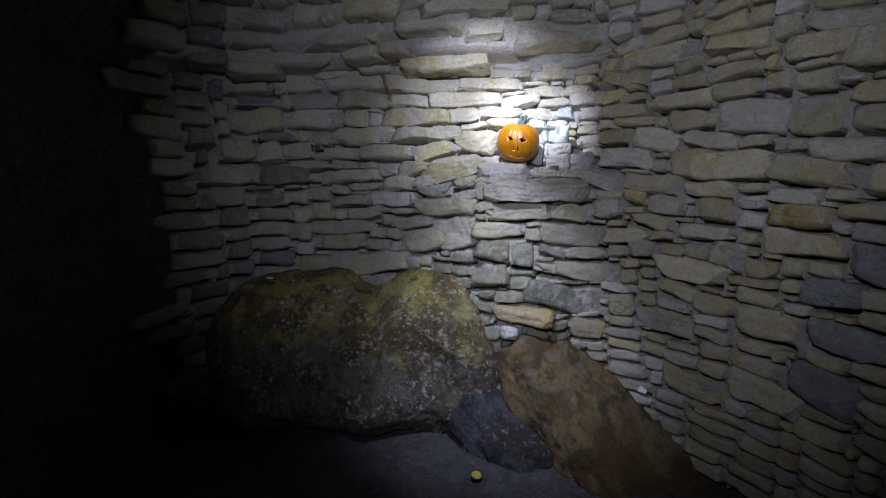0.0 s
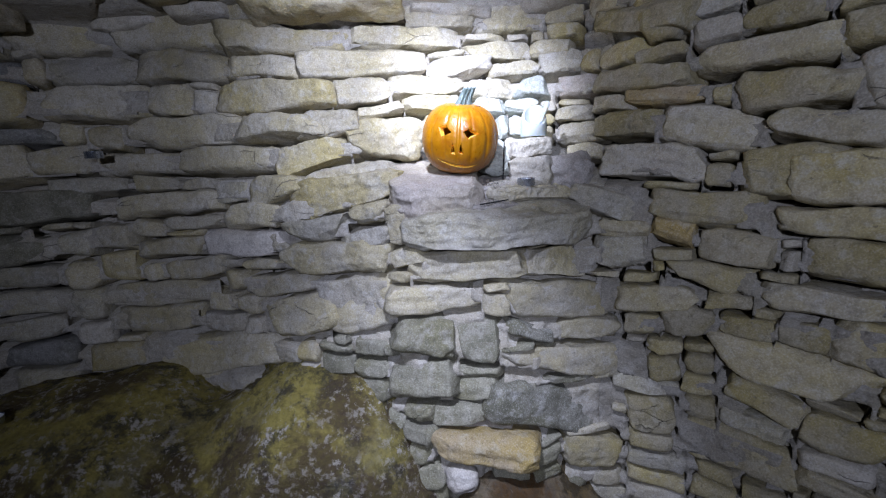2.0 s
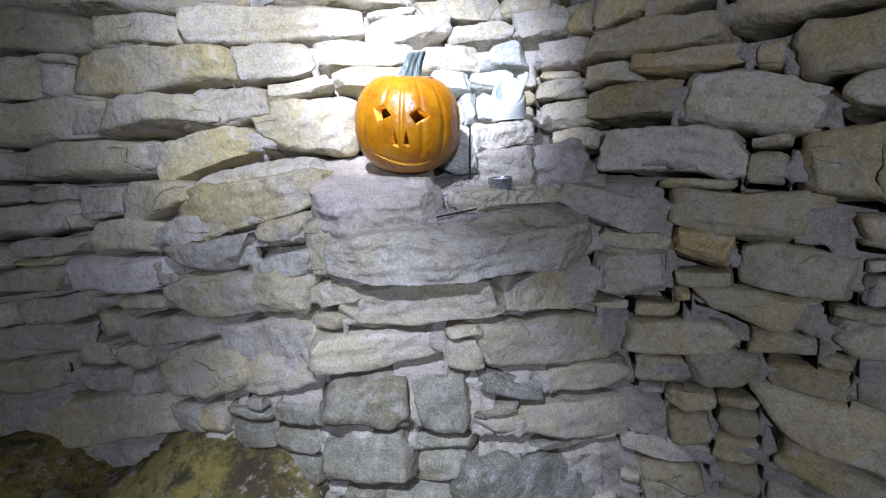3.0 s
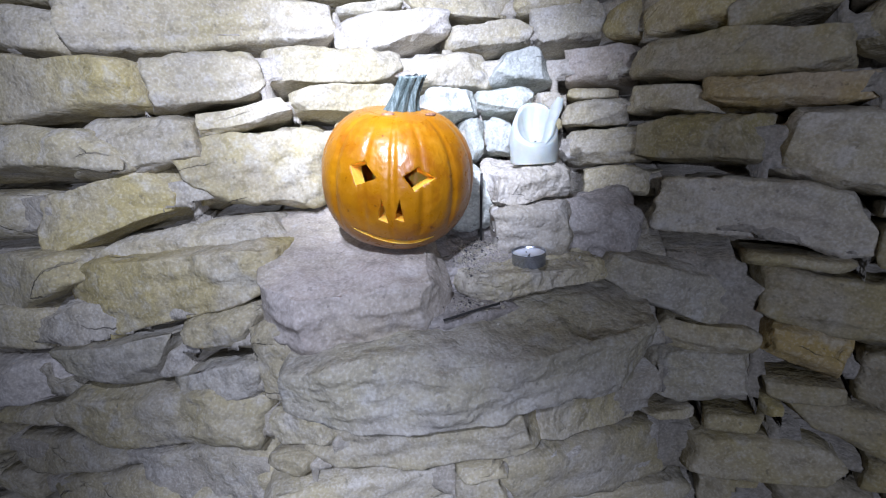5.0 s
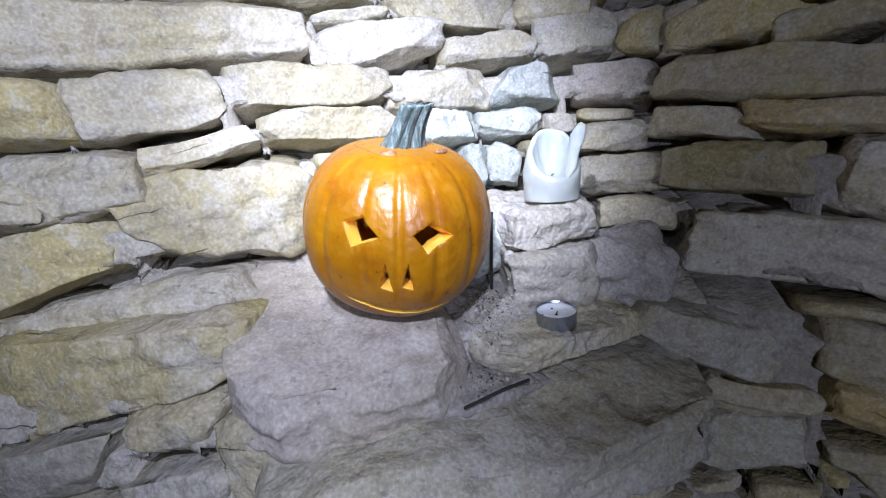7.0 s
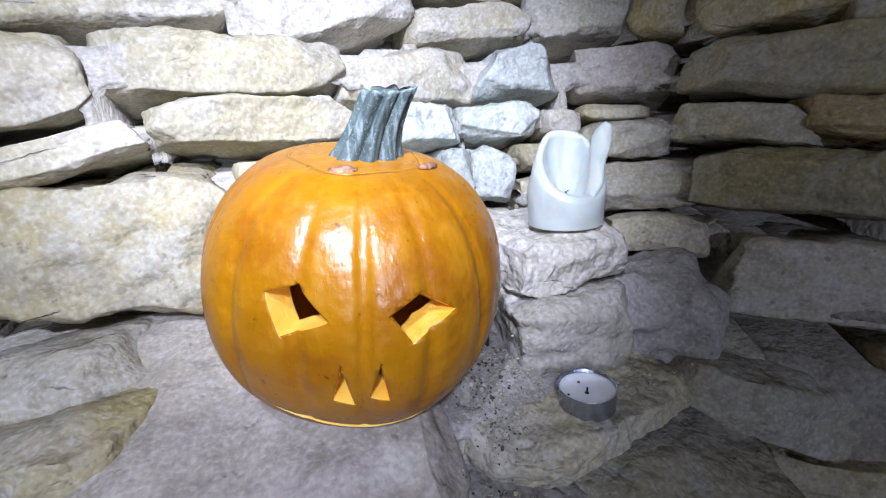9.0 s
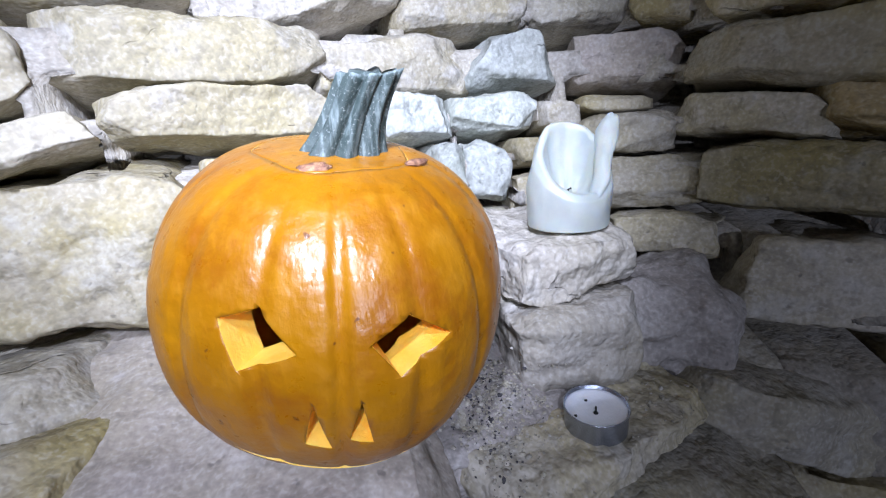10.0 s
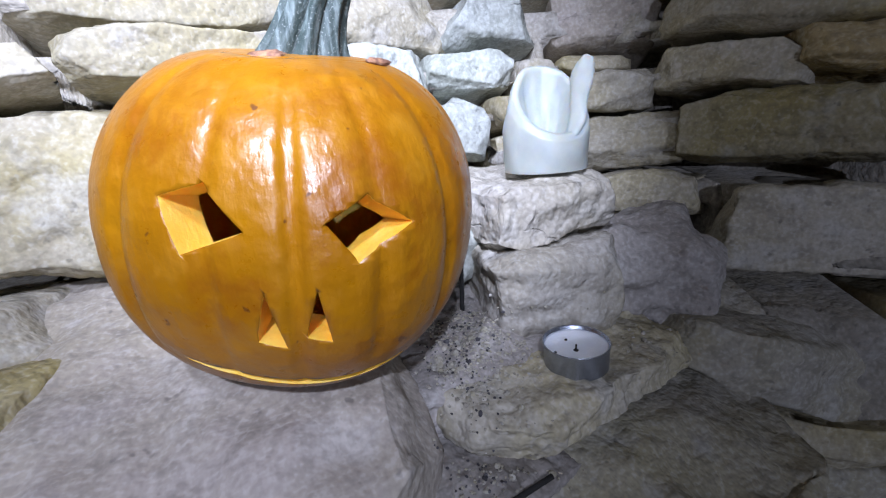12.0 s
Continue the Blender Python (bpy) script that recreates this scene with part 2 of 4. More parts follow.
def pack_earth(ob, first, last, top=2.1):
    """The core of a stretch of wall: earth nearly flush with the stones, but fallen out under each of them."""
    cols = np.linspace(first, last, int((last - first) / 0.36) + 1)
    rows = np.linspace(0, top, 351)
    bb, zz = np.meshgrid(cols, rows)
    r = (np.interp(bb, BEARING, WALL) - np.interp(bb, BEARING, BULGE) * np.interp(zz, HEIGHT, BULGE_AT)
         + np.interp(bb, BEARING, CORBEL) * np.interp(zz, HEIGHT, CORBEL_AT))
    depth = np.full(bb.shape, 0.009)
    for b, z, w, h, rot, taper in beds:
        x = np.radians(bb - b) * radius(b, z)
        under = z + x * math.tan(radians(rot)) - h / 2 * (1 + taper * 2 * x / w) - zz
        depth[(np.abs(x) < w * 0.47) & (under > -0.014) & (under < 0.012)] = 0.13
    ledge = (bb > 2) & (bb < 27) & (zz > 0.975) & (zz < 1.2)
    depth[ledge] = 0.062
    verts = []
    n, m = len(cols), len(rows)
    for k in (0, 1):
        for j in range(m):
            for i in range(n):
                a = radians(cols[i])
                far = r[j, i] + 0.4
                if not k:
                    p = Vector((cols[i] * 0.017, zz[j, i], 0))
                    far = r[j, i] + depth[j, i] + 0.010 * noise.noise(p * 9) + 0.007 * noise.noise(p * 31) + 0.004 * noise.noise(p * 80)
                verts.append((MIDDLE[0] + far * math.sin(a), MIDDLE[1] + far * math.cos(a), rows[j]))
    at = lambda k, j, i: k * n * m + j * n + i  # noqa: E731
    faces = []
    for j in range(m - 1):
        for i in range(n - 1):
            faces.append((at(0, j, i), at(0, j + 1, i), at(0, j + 1, i + 1), at(0, j, i + 1)))
        for i, flip in ((0, False), (n - 1, True)):
            q = (at(0, j, i), at(1, j, i), at(1, j + 1, i), at(0, j + 1, i))
            faces.append(q[::-1] if flip else q)
    for j in range(0, m - 1, 10):
        for i in range(0, n - 1):
            faces.append((at(1, j, i), at(1, j, i + 1), at(1, j + 10, i + 1), at(1, j + 10, i)))
    for i in range(n - 1):
        faces.append((at(0, 0, i), at(0, 0, i + 1), at(1, 0, i + 1), at(1, 0, i)))
        faces.append((at(0, m - 1, i), at(1, m - 1, i), at(1, m - 1, i + 1), at(0, m - 1, i + 1)))
    ob.data.from_pydata(verts, [], faces)
    ob.data.update()
    ob.data.polygons.foreach_set("use_smooth", [True] * len(ob.data.polygons))


beds = []
wall_back = wall_sector("wall_back", "dry-stone back wall of cream limestone packed with earth")
wall_side = wall_sector("wall_side", "dry-stone side wall of cream and ochre limestone courses")


def ring_bearing(b):
    return (b + 180) % 360 - 180


# A smooth sheet without stones; the unlit wall's darkness is in its EARTH colour.
def rear_sector():
    cols, rows = np.linspace(105, 298, 60), np.linspace(0, 2.1, 24)
    verts, faces = [], []
    for back in (0.03, 0.4):
        for z in rows:
            verts += [wall_point(ring_bearing(b), z, back) for b in cols]
    n, m = len(cols), len(rows)
    for j in range(m - 1):
        for i in range(n - 1):
            a = j * n + i
            faces.append((a, a + n, a + n + 1, a + 1))
            a += n * m
            faces.append((a, a + 1, a + n + 1, a + n))
    return tagged(mesh_object("wall_rear", verts, faces, EARTH), "plain rear wall of the small chamber, its unlit darkness put into the colour", "wall", kind="structure")


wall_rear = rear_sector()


def sheet(name, z, size, lift, material, label, category, thick):
    """A rough round sheet with thickness: floor or ceiling."""
    k, n = 60, 96
    verts, faces = [(MIDDLE[0], MIDDLE[1], z)], []
    for j in range(1, k + 1):
        for i in range(n):
            a, r = 2 * math.pi * i / n, size * j / k
            p = Vector((MIDDLE[0] + r * math.sin(a), MIDDLE[1] + r * math.cos(a), z))
            p.z += lift * (noise.noise(p * 3.1) + 0.45 * noise.noise(p * 11) + 0.2 * noise.noise(p * 31))
            verts.append(p)
    for i in range(n):
        faces.append((0, 1 + (i + 1) % n, 1 + i))
    for j in range(k - 1):
        for i in range(n):
            a, b = 1 + j * n + i, 1 + j * n + (i + 1) % n
            faces.append((a, b, b + n, a + n))
    rim = len(verts)
    for i in range(n):
        v = Vector(verts[1 + (k - 1) * n + i])
        verts.append((v.x, v.y, z + thick))
    for i in range(n):
        a, b = 1 + (k - 1) * n + i, 1 + (k - 1) * n + (i + 1) % n
        faces.append((a, b, rim + (i + 1) % n, rim + i))
    faces.append(tuple(range(rim, rim + n)))
    return tagged(mesh_object(name, verts, faces, material), label, category, kind="structure")


sheet("floor", 0.0, 2.0, 0.022, EARTH, "dark trodden earth floor with grit", "floor", -0.3)
sheet("ceiling", 2.08, 2.0, 0.05, TONES["grey"], "rough limestone capstone ceiling in the dark", "ceiling", 0.3)


# ---- stones ----
def box_grid(nx, ny, nz):
    """A welded grid on the cube from -1 to 1."""
    index, verts, faces = {}, [], []

    def vert(i, j, k):
        key = (i, j, k)
        if key not in index:
            index[key] = len(verts)
            verts.append((2 * i / nx - 1, 2 * j / ny - 1, 2 * k / nz - 1))
        return index[key]

    for i in range(nx):
        for k in range(nz):
            faces.append((vert(i, 0, k), vert(i + 1, 0, k), vert(i + 1, 0, k + 1), vert(i, 0, k + 1)))
            faces.append((vert(i, ny, k), vert(i, ny, k + 1), vert(i + 1, ny, k + 1), vert(i + 1, ny, k)))
    for i in range(nx):
        for j in range(ny):
            faces.append((vert(i, j, 0), vert(i, j + 1, 0), vert(i + 1, j + 1, 0), vert(i + 1, j, 0)))
            faces.append((vert(i, j, nz), vert(i + 1, j, nz), vert(i + 1, j + 1, nz), vert(i, j + 1, nz)))
    for j in range(ny):
        for k in range(nz):
            faces.append((vert(0, j, k), vert(0, j, k + 1), vert(0, j + 1, k + 1), vert(0, j + 1, k)))
            faces.append((vert(nx, j, k), vert(nx, j + 1, k), vert(nx, j + 1, k + 1), vert(nx, j, k + 1)))
    return np.array(verts), faces


GRIDS = {"low": box_grid(12, 5, 7), "mid": box_grid(20, 5, 11), "high": box_grid(54, 9, 28), "top": box_grid(110, 36, 64)}


def stone_verts(w, h, d, taper, flare, seed, grid, round_off=0.1, rough=1.0, chips=22):
    """A weathered block: rounded, tapered, with broken edges and bedding lines."""
    unit = GRIDS[grid][0]
    half = np.array((w, d, h)) / 2
    r = round_off * min(w, h) * 0.9
    p = unit * half
    inner = np.clip(p, -(half - r), half - r)
    out = p - inner
    # the cube's grid is bunched towards the rounding, then pushed onto it
    length = np.linalg.norm(out, axis=1, keepdims=True)
    way = np.where(length > 1e-9, out / np.maximum(length, 1e-9), 0)
    q = inner + way * np.minimum(length, r)
    u, v = q[:, 0] / half[0], q[:, 2] / half[2]
    # the ends narrow to a blunt lens, each in its own way
    ends = 0.03 + 0.12 * (seed * 0.377 % 1.0)
    q[:, 2] *= 1 - ends * np.abs(u) ** (4 + 3 * (seed * 0.619 % 1.0))
    # chips: flat faces knocked off the corners and edges
    chance = np.random.RandomState(seed)
    for _ in range(chips):
        n = np.array((chance.uniform(-1, 1), -chance.uniform(0.1, 1), chance.uniform(-1, 1)))
        n[chance.randint(3)] *= 0.35
        n /= np.abs(n).sum()
        over = np.maximum(0, (q / half) @ n - chance.uniform(0.77, 0.95))
        q -= over[:, None] * (n / (n @ n)) * half
    q[:, 2] *= 1 + taper * u
    q[:, 0] *= 1 + flare * v
    shift = Vector((seed * 7.31 % 97, seed * 3.77 % 89, seed * 5.13 % 83))
    size = min(w, h)
    done = []
    fine = grid != "low"
    for (x, y, z), n in zip(q.tolist(), way.tolist()):
        s = Vector((x, y, z)) + shift
        wob = Vector((noise.noise(s * (0.55 / size)), noise.noise(s * (0.55 / size) + Vector((9, 0, 0))), noise.noise(s * (0.55 / size) + Vector((0, 9, 0)))))
        k = 0.07 * size * noise.noise(s * 19) + 0.035 * size * noise.noise(s * 45) + 0.05 * size * noise.noise(Vector((s.x * 18, s.y * 18, s.z * 75)))
        if fine:
            k += 0.0018 * noise.noise(s * 90) + 0.0013 * abs(noise.noise(s * 160))
            k -= 0.05 * size * max(0.0, noise.noise(s * 42 + Vector((5, 5, 5))) - 0.25)
        k *= rough
        push = Vector(n) if n != [0.0, 0.0, 0.0] else Vector((0, 0, 0))
        if y < -half[1] + r * 0.8:
            push = push + Vector((0, -1, 0))
        if push.length:
            push.normalize()
        done.append((x + wob.x * 0.2 * size + push.x * k, y + wob.y * 0.10 * size + push.y * k, z + wob.z * 0.16 * size + push.z * k))
    return done


counter = [0]
placed = []


def stone_at(m, w, h, d, tone, taper=0.0, flare=0.0, grid="mid", parent=None, name="stone", round_off=0.1, rough=1.0, chips=22):
    counter[0] += 1
    ob = mesh_object(name, stone_verts(w, h, d, taper, flare, counter[0], grid, round_off, rough, chips), GRIDS[grid][1], TONES[tone], parent)
    ob.matrix_world = m
    return ob


def wall_frame(bearing, z, back=0.0, rot=0.0):
    """Along the wall, into it, and up."""
    along = (wall_point(bearing + 1.5, z) - wall_point(bearing - 1.5, z)).normalized()
    up = Vector((0, 0, 1))
    into = up.cross(along).normalized()
    m = Matrix((along, into, up)).transposed().to_4x4()
    m.translation = wall_point(bearing, z) + into * back
    return m @ pose(0, 0, 0, -7, -rot, 0)


def lay(rows, grid=None):
    """Stones of the wall: bearing, height, width, height, tilt, taper, flare, tone."""
    for b, z, w, h, rot, taper, flare, tone in rows:
        near = -16 < b < 46 and z > 0.9
        proud = 0.008 + 0.016 * noise.noise(Vector((b * 0.37, z * 13, 4)))
        d = 0.13
        if b > 29.5 and tone == "cream" and noise.noise(Vector((b * 1.7, z * 31, 8))) > -0.25:
            tone = "olive"
        m = wall_frame(b, z + 0.02 * h, d / 2 - proud, rot)
        stone_at(m, w * 1.01, h * 0.93, d, tone, max(-0.4, min(0.4, taper)), max(-0.3, min(0.3, flare)), grid or ("high" if near else "mid"), wall_back if b < 29.5 else wall_side)
        placed.append((b, z, w, h))
        beds.append((b, z + 0.02 * h, w, h * 0.93, rot, max(-0.4, min(0.4, taper))))


lay([
    (-48.1, 1.587, 0.232, 0.115, 6, 0.04, -0.01, "cream"),
    (-38.8, 1.553, 0.231, 0.105, 5, 0.04, 0.02, "cream"),
    (-36.4, 1.678, 0.337, 0.089, -3, -0.03, 0.04, "cream"),
    (-30.5, 1.766, 0.28, 0.085, -8, -0.09, 0.06, "ochre"),
    (-17.1, 1.68, 0.296, 0.082, -5, -0.11, 0.02, "cream"),
    (-11.6, 1.58, 0.366, 0.115, -2, -0.04, -0.06, "ochre"),
    (-5.6, 1.714, 0.333, 0.051, 4, -0.02, 0.01, "cream"),
    (-0.7, 1.649, 0.157, 0.068, 3, -0.05, 0.04, "cream"),
    (5.1, 1.554, 0.231, 0.088, 1, 0.05, 0.01, "cream"),
    (15.5, 1.543, 0.184, 0.095, -2, 0.02, -0.02, "cream"),
    (18.8, 1.634, 0.382, 0.086, 0, -0.08, 0.11, "cream"),
    (21.8, 1.69, 0.162, 0.058, 3, -0.06, -0.04, "cream"),
])
lay([
    (-46.9, 1.526, 0.224, 0.1, 4, 0.11, 0.02, "cream"),
    (-36.9, 1.448, 0.221, 0.072, 0, 0.01, 0, "grey"),
    (-29.5, 1.533, 0.324, 0.097, -2, 0.05, -0.05, "cream"),
    (-28.8, 1.441, 0.256, 0.087, -2, -0.03, -0.02, "cream"),
    (-16.9, 1.487, 0.341, 0.072, -5, -0.37, 0.04, "ochre"),
    (0.5, 1.481, 0.3, 0.058, 0, 0.03, 0.02, "cream"),
    (13.9, 1.445, 0.172, 0.052, -1, 0.24, 0.13, "cream"),
    (21.2, 1.439, 0.113, 0.048, -2, 0.01, -0.01, "cream"),
    (31.6, 1.455, 0.272, 0.064, -11, 0.12, 0.01, "cream"),
    (41.1, 1.502, 0.338, 0.072, -3, -0.07, 0, "cream"),
    (58.5, 1.476, 0.2, 0.064, -6, 0.14, -0, "ochre"),
    (75.9, 1.464, 0.183, 0.058, -14, -0.09, 0.01, "grey"),
])
lay([
    (-46.6, 1.36, 0.24, 0.113, 4, 0.03, 0.03, "ochre"),
    (-37.3, 1.362, 0.278, 0.099, 0, 0.01, 0.01, "cream"),
    (-30.3, 1.355, 0.13, 0.086, -2, 0.01, -0.02, "cream"),
    (-20, 1.416, 0.22, 0.068, -6, -0.06, 0.03, "cream"),
    (-5.6, 1.416, 0.323, 0.069, 3, -0.14, -0.02, "cream"),
    (3.5, 1.353, 0.194, 0.054, -2, -0.16, -0.03, "cream"),
    (8.8, 1.406, 0.164, 0.052, 7, -0.11, 0.03, "pale"),
    (16.3, 1.393, 0.13, 0.041, 0, -0.12, -0.01, "cream"),
    (22.4, 1.404, 0.103, 0.07, 0, -0.02, -0.07, "grey"),
    (36.2, 1.418, 0.106, 0.066, -2, -0.11, 0.27, "cream"),
    (72.6, 1.417, 0.176, 0.076, -7, -0, 0.02, "cream"),
    (80.5, 1.378, 0.148, 0.113, -7, 0.09, 0.01, "cream"),
])
lay([
    (-19, 1.342, 0.314, 0.08, -2, -0.13, -0.02, "ochre"),
    (-6.3, 1.344, 0.144, 0.069, 4, 0.03, -0.05, "cream"),
    (-3.4, 1.293, 0.112, 0.032, 9, -0.06, -0.05, "cream"),
    (4.7, 1.306, 0.158, 0.041, -3, -0.06, 0.02, "cream"),
    (12.8, 1.342, 0.147, 0.053, 0, 0.11, -0.02, "cream"),
    (12.9, 1.294, 0.078, 0.043, -5, -0.02, -0.02, "lime"),
    (17.5, 1.292, 0.09, 0.042, -3, 0.03, -0.01, "lime"),
    (18.8, 1.342, 0.085, 0.055, -1, 0.04, -0.22, "lime"),
    (24.6, 1.333, 0.117, 0.055, -6, 0.11, 0.05, "pink"),
    (29.2, 1.276, 0.12, 0.038, -3, -0.15, -0.06, "cream"),
    (32.7, 1.322, 0.228, 0.054, -4, 0.08, -0.04, "ochre"),
    (46.9, 1.331, 0.247, 0.061, -1, 0.11, 0.03, "cream"),
])
lay([
    (-29.8, 1.27, 0.308, 0.085, -3, -0.02, 0.01, "cream"),
    (-19, 1.265, 0.247, 0.07, 0, -0.19, -0.12, "cream"),
    (-11.5, 1.266, 0.16, 0.072, 5, -0.1, -0.02, "cream"),
    (-2.6, 1.222, 0.184, 0.104, 2, 0.21, 0.13, "ochre"),
    (14.6, 1.238, 0.025, 0.067, -11, -0.04, 0.29, "lime"),
    (16.7, 1.242, 0.049, 0.061, -4, 0.01, -0.04, "lime"),
    (24.5, 1.265, 0.088, 0.039, 0, 0.1, -0.1, "cream"),
    (31.1, 1.223, 0.151, 0.065, -1, 0.02, -0.01, "cream"),
    (36.6, 1.275, 0.163, 0.038, -4, -0.16, 0.04, "rust"),
    (50, 1.259, 0.191, 0.081, -2, -0.22, 0.09, "cream"),
    (62.8, 1.249, 0.206, 0.114, -3, -0.03, 0.04, "pale"),
    (73.5, 1.237, 0.134, 0.118, -4, 0.03, -0, "cream"),
])
lay([
    (-50.4, 1.22, 0.149, 0.112, 4, -0, -0, "cream"),
    (-45.6, 1.205, 0.112, 0.099, 6, 0.02, -0.05, "cream"),
    (-39.4, 1.144, 0.19, 0.045, -1, -0.01, 0.02, "grey"),
    (-34.6, 1.196, 0.242, 0.061, -2, -0.04, -0, "cream"),
    (-25.2, 1.192, 0.278, 0.072, -1, -0, 0, "cream"),
    (-14.3, 1.192, 0.202, 0.076, 10, -0.16, -0.06, "ochre"),
    (-9.3, 1.138, 0.244, 0.06, 2, 0.06, -0.19, "cream"),
    (25.2, 1.216, 0.12, 0.058, 3, -0.06, 0.01, "cream"),
    (26.2, 1.164, 0.109, 0.046, 4, -0, -0.03, "cream"),
    (42.1, 1.198, 0.197, 0.084, -13, -0.13, 0, "cream"),
    (54.1, 1.187, 0.19, 0.06, -10, -0.05, -0.02, "cream"),
    (82.2, 1.206, 0.13, 0.077, -4, 0.01, -0, "cream"),
])
lay([
    (-51.6, 1.11, 0.182, 0.096, 3, 0.06, -0.02, "cream"),
    (-43.7, 1.102, 0.26, 0.093, 2, 0, 0.03, "mossy"),
    (-32.8, 1.088, 0.318, 0.063, 2, -0.05, 0, "cream"),
    (-19.9, 1.12, 0.144, 0.07, 13, -0.45, -0.15, "cream"),
    (-10.5, 1.097, 0.303, 0.094, 9, -0.4, -0.01, "ochre"),
    (29.9, 1.052, 0.151, 0.068, -17, 0.32, -0.04, "grey"),
    (35.1, 1.137, 0.22, 0.077, -8, 0.01, -0.05, "pale"),
    (50.5, 1.107, 0.163, 0.097, -6, 0.04, 0.02, "cream"),
    (59.3, 1.1, 0.252, 0.101, 1, -0.04, 0.02, "ochre"),
    (73.5, 1.082, 0.215, 0.091, -7, -0.09, -0.01, "cream"),
    (79.8, 1.133, 0.231, 0.066, -5, 0.05, -0, "cream"),
    (84.3, 1.057, 0.127, 0.088, -1, 0, 0.03, "cream"),
])
lay([
    (-30.2, 1.04, 0.18, 0.036, 1, -0.04, 0.02, "cream"),
    (-24.9, 0.985, 0.226, 0.073, 1, -0.02, -0.01, "white"),
    (-23.7, 1.052, 0.159, 0.063, 3, 0.02, -0.02, "cream"),
    (-15.7, 1.022, 0.152, 0.057, 1, 0.37, 0.28, "grey"),
    (-7.9, 0.99, 0.117, 0.056, 16, -0.24, 0.15, "grey"),
    (-7, 1.051, 0.087, 0.054, 10, 0.08, 0.52, "cream"),
    (-2.6, 1.029, 0.052, 0.091, 11, 0.09, 0.5, "cream"),
    (24.1, 0.983, 0.148, 0.042, 3, -0.16, -0.01, "cream"),
    (32.2, 0.994, 0.109, 0.047, -5, -0.08, 0.04, "cream"),
    (39.2, 0.988, 0.087, 0.06, -14, 0.11, -0.05, "rust"),
    (42.3, 1.037, 0.206, 0.08, -7, 0.02, 0.03, "ochre"),
    (55.6, 1.023, 0.171, 0.052, -1, 0.17, -0.01, "ochre"),
])
lay([
    (-32.7, 0.976, 0.207, 0.055, 3, -0.02, 0, "cream"),
    (-30.9, 0.916, 0.19, 0.064, 6, 0.02, 0.05, "cream"),
    (-21.2, 0.883, 0.197, 0.059, 7, -0.01, 0.02, "cream"),
    (-12.3, 0.952, 0.27, 0.08, 3, -0.03, 0.06, "cream"),
    (-1.6, 0.958, 0.08, 0.051, 10, -0.06, -0.02, "cream"),
    (9.6, 0.938, 0.267, 0.076, 1, -0.02, -0.03, "cream"),
    (23.7, 0.925, 0.144, 0.074, -5, 0.19, -0.19, "cream"),
    (32.3, 0.943, 0.123, 0.08, 2, -0.02, 0.03, "grey"),
    (43.4, 0.9, 0.162, 0.054, -9, 0.21, 0.2, "ochre"),
    (46.4, 0.962, 0.134, 0.07, -1, -0.02, -0.02, "cream"),
    (57.3, 0.954, 0.131, 0.086, 0, 0.02, -0.02, "cream"),
    (72.4, 0.949, 0.174, 0.066, 0, -0.09, 0.03, "rust"),
])
lay([
    (-35.1, 0.85, 0.292, 0.067, 2, -0.06, 0.02, "cream"),
    (-18.7, 0.799, 0.222, 0.108, 10, -0.02, 0.04, "cream"),
    (-10.7, 0.841, 0.216, 0.143, 9, -0.01, 0.08, "cream"),
    (1.6, 0.78, 0.134, 0.097, -10, 0.13, -0.1, "mossy"),
    (3.2, 0.865, 0.209, 0.07, 0, -0.18, -0.08, "cream"),
    (24.4, 0.839, 0.291, 0.091, -9, -0.08, 0.04, "cream"),
    (37.2, 0.842, 0.164, 0.063, 3, -0.25, -0.05, "cream"),
    (41.1, 0.793, 0.105, 0.078, -10, -0.31, 0.25, "cream"),
    (55.7, 0.878, 0.195, 0.055, 3, -0.22, 0.05, "cream"),
    (60.3, 0.803, 0.113, 0.095, -10, 0.15, -0.08, "cream"),
    (73.5, 0.874, 0.214, 0.073, -1, -0.14, 0, "cream"),
    (84.2, 0.842, 0.141, 0.107, -1, 0.04, -0.01, "slate"),
])
lay([
    (-35.4, 0.777, 0.259, 0.077, 3, -0.09, 0.02, "cream"),
    (-30, 0.683, 0.412, 0.114, 7, -0.03, 0.04, "cream"),
    (-0.3, 0.665, 0.157, 0.1, 8, 0.06, 0, "mossy"),
    (10.5, 0.757, 0.093, 0.115, 5, 0.1, 0.01, "mossy"),
    (19.6, 0.773, 0.112, 0.04, -21, -0.05, 0.02, "dark"),
    (25.5, 0.693, 0.353, 0.077, -9, 0.18, 0.12, "cream"),
    (50.1, 0.657, 0.136, 0.065, -16, 0.05, 0.02, "cream"),
    (52.8, 0.735, 0.243, 0.09, -2, -0.11, 0.25, "ochre"),
    (58.9, 0.633, 0.128, 0.075, -1, -0.16, 0.02, "ochre"),
    (69, 0.607, 0.186, 0.107, -3, -0.02, 0.06, "cream"),
    (78.5, 0.744, 0.138, 0.089, 3, -0.19, 0.01, "slate"),
    (81.4, 0.63, 0.181, 0.09, -9, -0.16, 0.02, "slate"),
])
